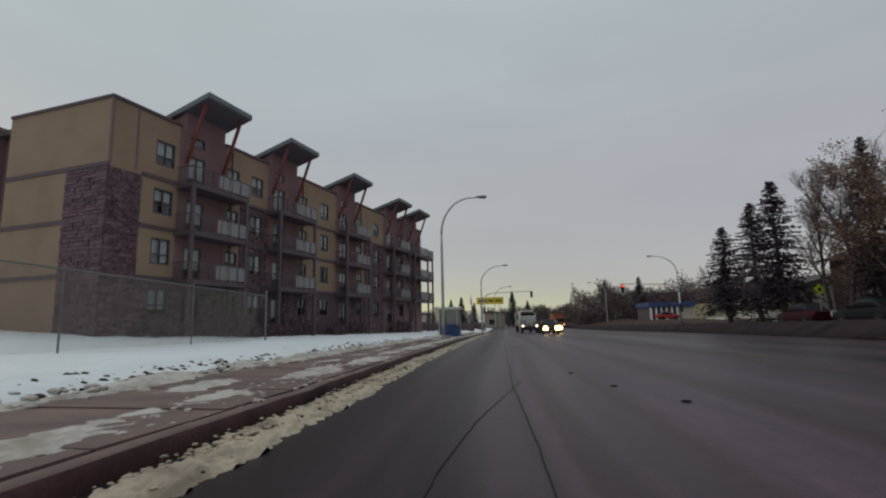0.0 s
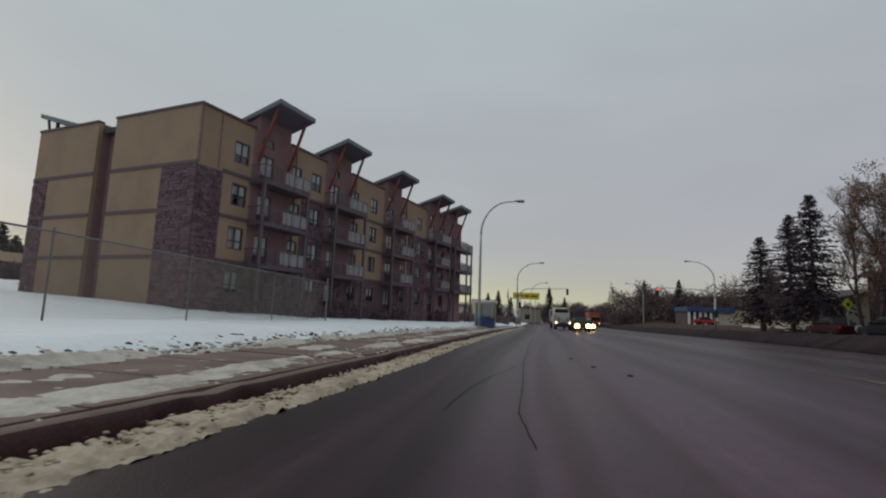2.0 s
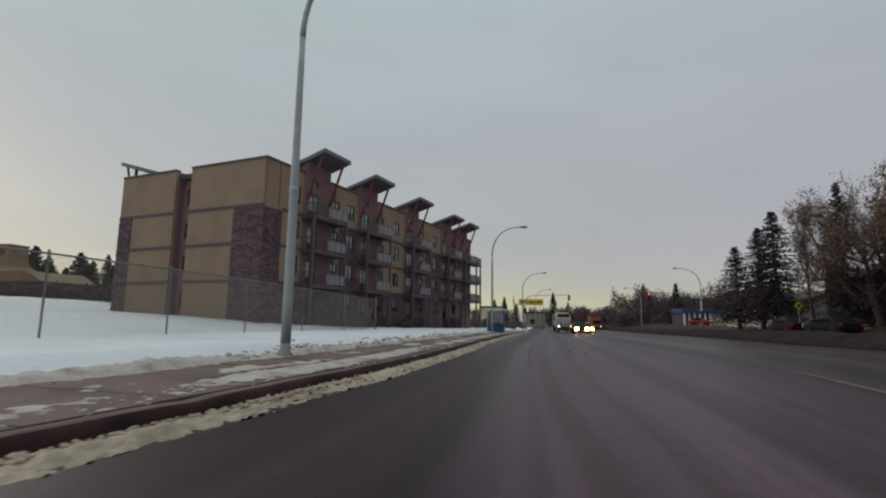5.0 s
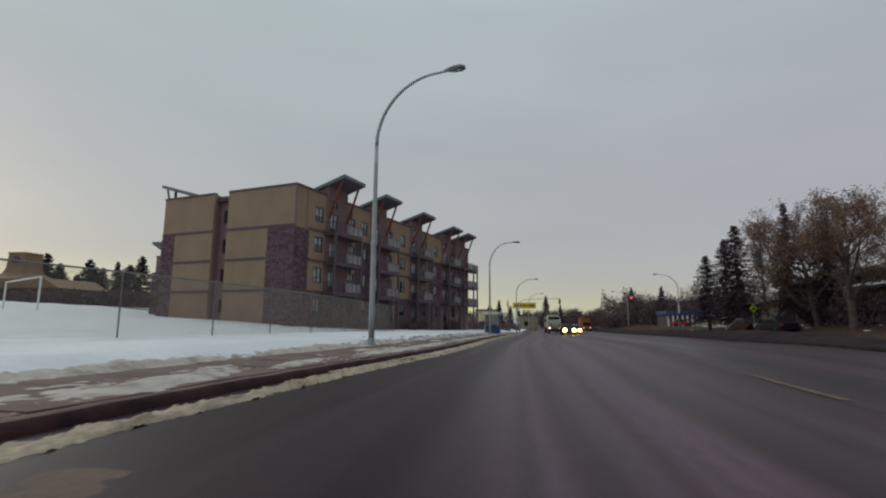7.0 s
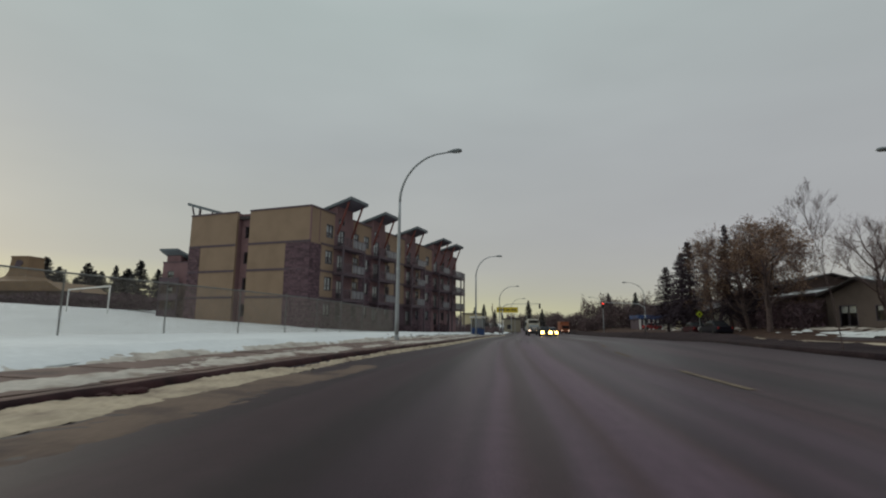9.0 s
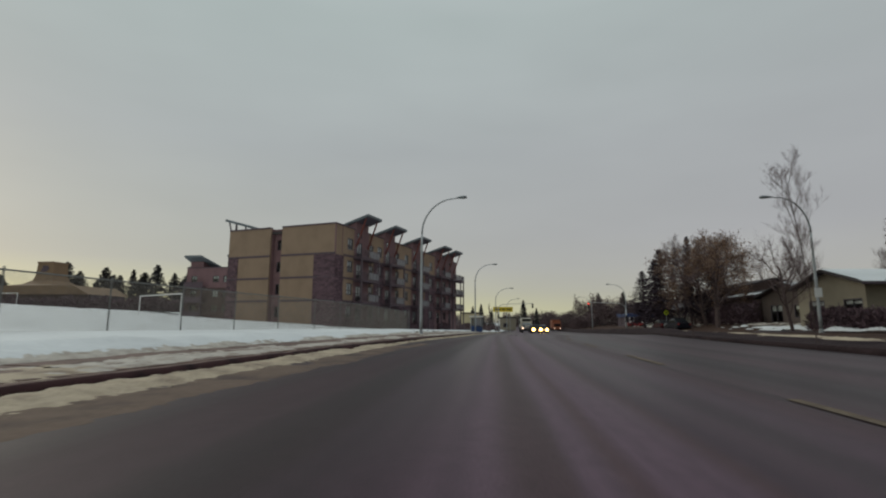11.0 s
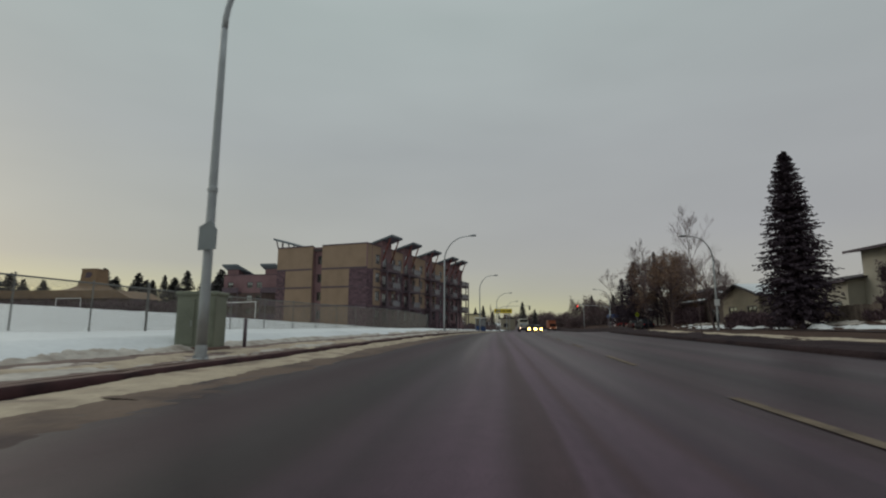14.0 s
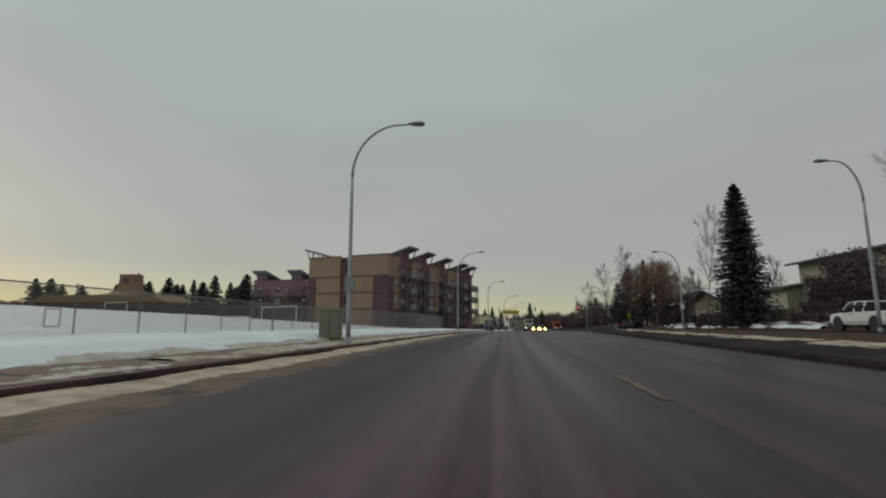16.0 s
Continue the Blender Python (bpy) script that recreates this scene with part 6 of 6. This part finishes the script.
def bus_shelter(x, y):
    B = thing("bus_shelter", pose(x, y, land(x, y), 0, 0, -4), "small glazed bus shelter with a white roof and a blue panel", "bus shelter")
    for px, py in ((-0.8, -1.5), (0.8, -1.5), (-0.8, 1.5), (0.8, 1.5)):
        bm = bmesh.new()
        box(bm, (px - 0.05, py - 0.05, 0), (px + 0.05, py + 0.05, 2.4))
        part("post", bm, M_GALV, B)
    part("roof", beveled((-1.0, -1.7, 2.4), (1.0, 1.7, 2.58), 0.04), M_WHITE, B)
    for a, b in (((-0.79, -1.44, 0.3), (-0.77, 1.44, 2.3)), ((-0.74, 1.48, 0.3), (0.74, 1.5, 2.3)), ((-0.1, -1.5, 1.1), (0.74, -1.48, 2.3))):
        bm = bmesh.new()
        box(bm, a, b)
        part("pane", bm, M_FROST, B)
    part("panel", beveled((-0.74, -1.53, 0.1), (0.74, -1.46, 1.0), 0.01, 1), M_BLUE, B, "blue lower panel")
    part("bench", beveled((-0.7, -1.2, 0.42), (-0.25, 1.2, 0.48), 0.01, 1), M_BARK, B)


bus_shelter(-1.6, 46)


def bin_box(x, y, m, label, h=1.0):
    B = thing("waste_bin", pose(x, y, land(x, y)), label, "bin")
    part("body", beveled((-0.35, -0.3, 0), (0.35, 0.3, h), 0.05), m, B)
    part("lid", beveled((-0.38, -0.33, h), (0.38, 0.33, h + 0.1), 0.03), M_BLACK, B)


bin_box(-1.0, 43.4, M_BLUE, "small blue waste bin beside the bus shelter", 0.8)


# ---- vehicles ----
def wheel(parent, x, y, r, w=0.22):
    W = new("wheel")
    W.parent = parent
    W.matrix_basis = pose(x, y, r)
    bm = bmesh.new()
    lathe(bm, [(r * 0.62, -w / 2), (r * 0.93, -w / 2), (r, -w / 2 + 0.03), (r, w / 2 - 0.03), (r * 0.93, w / 2), (r * 0.62, w / 2)], 20, "x")
    part("tyre", bm, M_TYRE, W)
    bm = bmesh.new()
    lathe(bm, [(r * 0.6, -w / 2 + 0.02), (r * 0.6, w / 2 - 0.02)], 16, "x")
    lathe(bm, [(r * 0.2, -w / 2 - 0.0), (r * 0.2, w / 2)], 10, "x")
    part("rim", bm, M_RIM, W)


def hull(bm, secs, cuts=0):
    """A body lofted through cross-sections (y, half width bottom, half width top, z0, z1)."""
    rings = []
    for y, wb, wt, z0, z1 in secs:
        h = z1 - z0
        pts = [(-wb * 0.92, z0), (-wb, z0 + h * 0.25), (-wb * 0.99, z0 + h * 0.6), (-wt, z1 - h * 0.08), (-wt * 0.85, z1), (wt * 0.85, z1), (wt, z1 - h * 0.08), (wb * 0.99, z0 + h * 0.6), (wb, z0 + h * 0.25), (wb * 0.92, z0)]
        rings.append([bm.verts.new((x, y, z)) for x, z in pts])
    for a, b in zip(rings, rings[1:]):
        for k in range(10):
            bm.faces.new((a[k], a[(k + 1) % 10], b[(k + 1) % 10], b[k]))
    bm.faces.new(rings[0][::-1])
    bm.faces.new(rings[-1])


def car(x, y, ang, paint, label, lights=None, suv=True, category="car", tail=False):
    """A car whose nose points along its own -y."""
    C = thing("car", pose(x, y, land(x, y) + 0.01, 0, 0, ang), label, category)
    h = 0.12 if suv else 0.0
    bm = bmesh.new()
    hull(bm, [(-2.25, 0.72, 0.62, 0.38, 0.72 + h), (-2.1, 0.86, 0.78, 0.3, 0.82 + h), (-1.2, 0.9, 0.84, 0.26, 0.98 + h), (-0.9, 0.9, 0.85, 0.26, 1.02 + h), (1.5, 0.9, 0.85, 0.26, 1.05 + h), (2.1, 0.88, 0.82, 0.3, 1.02 + h), (2.25, 0.8, 0.75, 0.4, 0.95 + h)])
    part("body", bm, paint, C, smooth=False)
    bm = bmesh.new()
    back = 2.1 if suv else 1.5
    hull(bm, [(-1.0, 0.80, 0.76, 0.98 + h, 1.04 + h), (-0.3, 0.82, 0.64, 1.0 + h, 1.52 + h), (0.3, 0.82, 0.63, 1.0 + h, 1.58 + h), (back - 0.6, 0.82, 0.62, 1.0 + h, 1.56 + h), (back, 0.8, 0.7, 1.0 + h, 1.1 + h)])
    cab = part("glasshouse", bm, M_CARGLASS, C)
    bm = bmesh.new()
    hull(bm, [(-0.28, 0.62, 0.6, 1.5 + h, 1.54 + h), (0.3, 0.63, 0.61, 1.54 + h, 1.61 + h), (back - 0.6, 0.62, 0.6, 1.53 + h, 1.59 + h)])
    part("roof", bm, paint, C)
    for wx in (-0.8, 0.8):
        for wy in (-1.4, 1.35):
            wheel(C, wx, wy, 0.34)
    for s in (-1, 1):
        # headlight lens made larger than life, its glow standing in for bloom
        bm = bmesh.new()
        lathe(bm, [(0.08, -0.03), (0.28, 0.0), (0.28, 0.06)], 14, "y", at=(s * 0.62, -2.27, 0.66 + h))
        part("headlight", bm, lights or M_LAMPGLASS, C, "lit headlight" if lights else "")
        part("tail_light", beveled((s * 0.72 - 0.1, 2.18, 0.72 + h), (s * 0.72 + 0.1, 2.27, 0.92 + h), 0.02, 1), M_TAIL if tail else M_RED, C)
        part("mirror", beveled((s * 0.98 - 0.1, -0.75, 1.0 + h), (s * 0.98 + 0.1, -0.62, 1.14 + h), 0.03), paint, C)
    part("bumper", beveled((-0.78, -2.3, 0.32), (0.78, -2.2, 0.5), 0.03), M_BLACK, C)
    part("grille", beveled((-0.42, -2.28, 0.56 + h), (0.42, -2.2, 0.72 + h), 0.02, 1), M_BLACK, C)
    bm = bmesh.new()
    box(bm, (-0.16, -2.315, 0.38), (0.16, -2.3, 0.47))
    part("plate", bm, M_CREAM, C, "blank number plate")
    return C


car(8.9, 57, 0, M_NAVY, "dark car facing up the road with bright yellow headlights", M_HEAD, False)
car(11.3, 69, 0, M_SILVER, "silver car facing up the road with bright yellow headlights", M_HEAD, False)
car(25.3, 39.2, 178, M_MAROON, "maroon car parked on the side road", None, False)
car(24.9, 32.3, 182, M_NAVY, "dark car parked on the side road", None, False)
car(40.0, 104, 90, M_RED, "red car parked in front of the shop", None, False)


def pickup(x, y, ang):
    C = thing("pickup_truck", pose(x, y, land(x, y) + 0.01, 0, 0, ang), "white pickup truck parked on the side road", "pickup truck")
    bm = bmesh.new()
    hull(bm, [(-2.75, 0.85, 0.8, 0.5, 0.95), (-2.6, 0.95, 0.9, 0.42, 1.1), (-1.3, 0.98, 0.94, 0.42, 1.18), (0.9, 0.98, 0.94, 0.42, 1.2), (0.95, 0.98, 0.96, 0.42, 1.2), (2.75, 0.98, 0.96, 0.45, 1.2), (2.8, 0.95, 0.93, 0.5, 1.18)])
    part("body", bm, M_WHITE, C)
    bm = bmesh.new()
    hull(bm, [(-1.45, 0.86, 0.84, 1.15, 1.2), (-0.75, 0.88, 0.72, 1.17, 1.78), (0.7, 0.88, 0.72, 1.18, 1.8), (0.95, 0.88, 0.76, 1.18, 1.3)])
    part("glasshouse", bm, M_CARGLASS, C)
    bm = bmesh.new()
    hull(bm, [(-0.78, 0.70, 0.68, 1.74, 1.79), (0.0, 0.72, 0.7, 1.77, 1.85), (0.72, 0.71, 0.69, 1.76, 1.83)])
    part("roof", bm, M_WHITE, C)
    for s in (-1, 1):
        bm = bmesh.new()
        tube(bm, [(s * 0.9, -1.4, 1.18), (s * 0.74, -0.76, 1.77)], 0.05, 5)
        part("pillar", bm, M_WHITE, C)
        for yy in (-0.15, 0.75):
            bm = bmesh.new()
            tube(bm, [(s * 0.89, yy, 1.18), (s * 0.73, yy, 1.78)], 0.06, 5)
            part("pillar", bm, M_WHITE, C)
        part("headlight", beveled((s * 0.72 - 0.15, -2.78, 0.82), (s * 0.72 + 0.15, -2.68, 1.0), 0.02, 1), M_LAMPGLASS, C)
        part("tail_light", beveled((s * 0.9 - 0.07, 2.74, 0.75), (s * 0.9 + 0.07, 2.83, 1.1), 0.02, 1), M_RED, C)
        part("mirror", beveled((s * 1.1 - 0.1, -1.1, 1.15), (s * 1.1 + 0.1, -0.98, 1.38), 0.03), M_BLACK, C)
        for wy in (-1.75, 1.75):
            bm = bmesh.new()
            lathe(bm, [(0.5, s * 0.9), (0.52, s * 0.985)], 18, "x", at=(0, wy, 0.45))
            part("wheel_arch", bm, M_BLACK, C)
        part("door_handle", beveled((s * 0.99 - 0.02, -0.35, 1.0), (s * 0.99 + 0.02, -0.2, 1.04), 0.005, 1), M_BLACK, C)
    part("bumper", beveled((-0.92, -2.88, 0.45), (0.92, -2.72, 0.68), 0.04), M_CHROME, C)
    part("bumper", beveled((-0.92, 2.8, 0.5), (0.92, 2.95, 0.7), 0.04), M_CHROME, C)
    part("grille", beveled((-0.5, -2.78, 0.75), (0.5, -2.68, 1.0), 0.02, 1), M_BLACK, C)
    for wx in (-0.84, 0.84):
        for wy in (-1.75, 1.75):
            wheel(C, wx, wy, 0.4, 0.26)


pickup(23.2, -28.6, 176)


def semi_truck(x, y):
    T = thing("lorry", pose(x, y, land(x, y) + 0.01), "cream long-nosed dump lorry in its lane with lit headlights", "lorry")
    bm = bmesh.new()
    hull(bm, [(-2.2, 0.7, 0.62, 0.9, 1.75), (-2.05, 0.85, 0.75, 0.8, 1.9), (-0.4, 0.95, 0.9, 0.8, 2.05), (0.0, 1.0, 0.95, 0.8, 2.1)])
    part("bonnet", bm, M_GREYSIGN, T)
    bm = bmesh.new()
    hull(bm, [(-0.1, 1.15, 1.1, 0.8, 2.2), (0.2, 1.18, 1.05, 0.8, 3.0), (2.4, 1.2, 1.08, 0.8, 3.15)])
    part("cab", bm, M_CREAM, T)
    part("windscreen", beveled((-0.95, -0.02, 2.15), (0.95, 0.1, 2.8), 0.05), M_CARGLASS, T)
    part("grille", beveled((-0.5, -2.27, 0.95), (0.5, -2.18, 1.7), 0.03), M_CHROME, T)
    part("bumper", beveled((-1.2, -2.4, 0.4), (1.2, -2.1, 0.85), 0.05), M_BLACK, T)
    part("dump_body", beveled((-1.15, 2.7, 1.0), (1.15, 8.0, 2.9), 0.04), M_GREYSIGN, T)
    part("visor", beveled((-0.95, -0.12, 2.85), (0.95, 0.05, 3.0), 0.03), M_BLACK, T)
    for s in (-1, 1):
        part("wing", beveled((s * 1.0 - 0.25, -2.1, 0.75), (s * 1.0 + 0.25, -0.6, 1.25), 0.1), M_SILVER, T)
        bm = bmesh.new()
        lathe(bm, [(0.06, -0.03), (0.15, 0.0), (0.15, 0.1)], 12, "y", at=(s * 0.95, -2.14, 1.0))
        part("headlight", bm, M_HEADDIM, T, "lit headlight")
        bm = bmesh.new()
        tube(bm, [(s * 1.1, 2.5, 0.9), (s * 1.1, 2.5, 3.9)], 0.08, 8)
        part("exhaust", bm, M_CHROME, T)
        part("mirror", beveled((s * 1.45 - 0.12, 0.0, 1.9), (s * 1.45 + 0.12, 0.15, 2.6), 0.03), M_BLACK, T)
        for wy in (-1.3, 5.4, 6.7):
            wheel(T, s * 1.0, wy, 0.5, 0.3)


semi_truck(8.2, 71)


def box_truck(x, y):
    T = thing("lorry", pose(x, y, land(x, y) + 0.01), "orange box lorry standing beyond the junction", "lorry")
    part("box", beveled((-1.2, 0.3, 0.9), (1.2, 6, 3.4), 0.05), M_ORANGE, T)
    part("cab", beveled((-1.1, -1.6, 0.6), (1.1, 0.2, 2.5), 0.15), M_ORANGE, T)
    part("windscreen", beveled((-0.95, -1.63, 1.5), (0.95, -1.55, 2.3), 0.03), M_CARGLASS, T)
    for s in (-1, 1):
        for wy in (-0.8, 4.5):
            wheel(T, s * 0.95, wy, 0.45, 0.28)
        bm = bmesh.new()
        lathe(bm, [(0.1, 0.0), (0.1, 0.05)], 10, "y", at=(s * 0.85, -1.64, 0.9))
        part("headlight", bm, M_HEADDIM, T)


box_truck(20.5, 118)


# ---- pavement slabs ----
def pavement():
    P = thing("pavement", pose(0, 0, 0), "worn brown-grey concrete pavement with open joints", "pavement", kind="structure")
    y = -80.0
    rng = random.Random(2)
    while y < 75:
        y1 = y + 1.52
        bm = bmesh.new()
        tilt = rng.uniform(-0.008, 0.008)
        top, bot = [], []
        for yy, dz in ((y + 0.012, tilt), (y1 - 0.012, -tilt)):
            for d in (0.22, 2.3):
                x, z = kerb_x(yy) - d, road_z(yy) + left_rise(d, yy)
                top.append(bm.verts.new((x, yy, z + dz)))
                bot.append(bm.verts.new((x, yy, z - 0.15)))
        bm.faces.new((top[0], top[1], top[3], top[2]))
        bm.faces.new((bot[0], bot[2], bot[3], bot[1]))
        for a, b in ((0, 1), (1, 3), (3, 2), (2, 0)):
            bm.faces.new((top[a], bot[a], bot[b], top[b]))
        bmesh.ops.recalc_face_normals(bm, faces=bm.faces[:])
        part("slab", bm, M_WALK, P)
        y = y1


pavement()
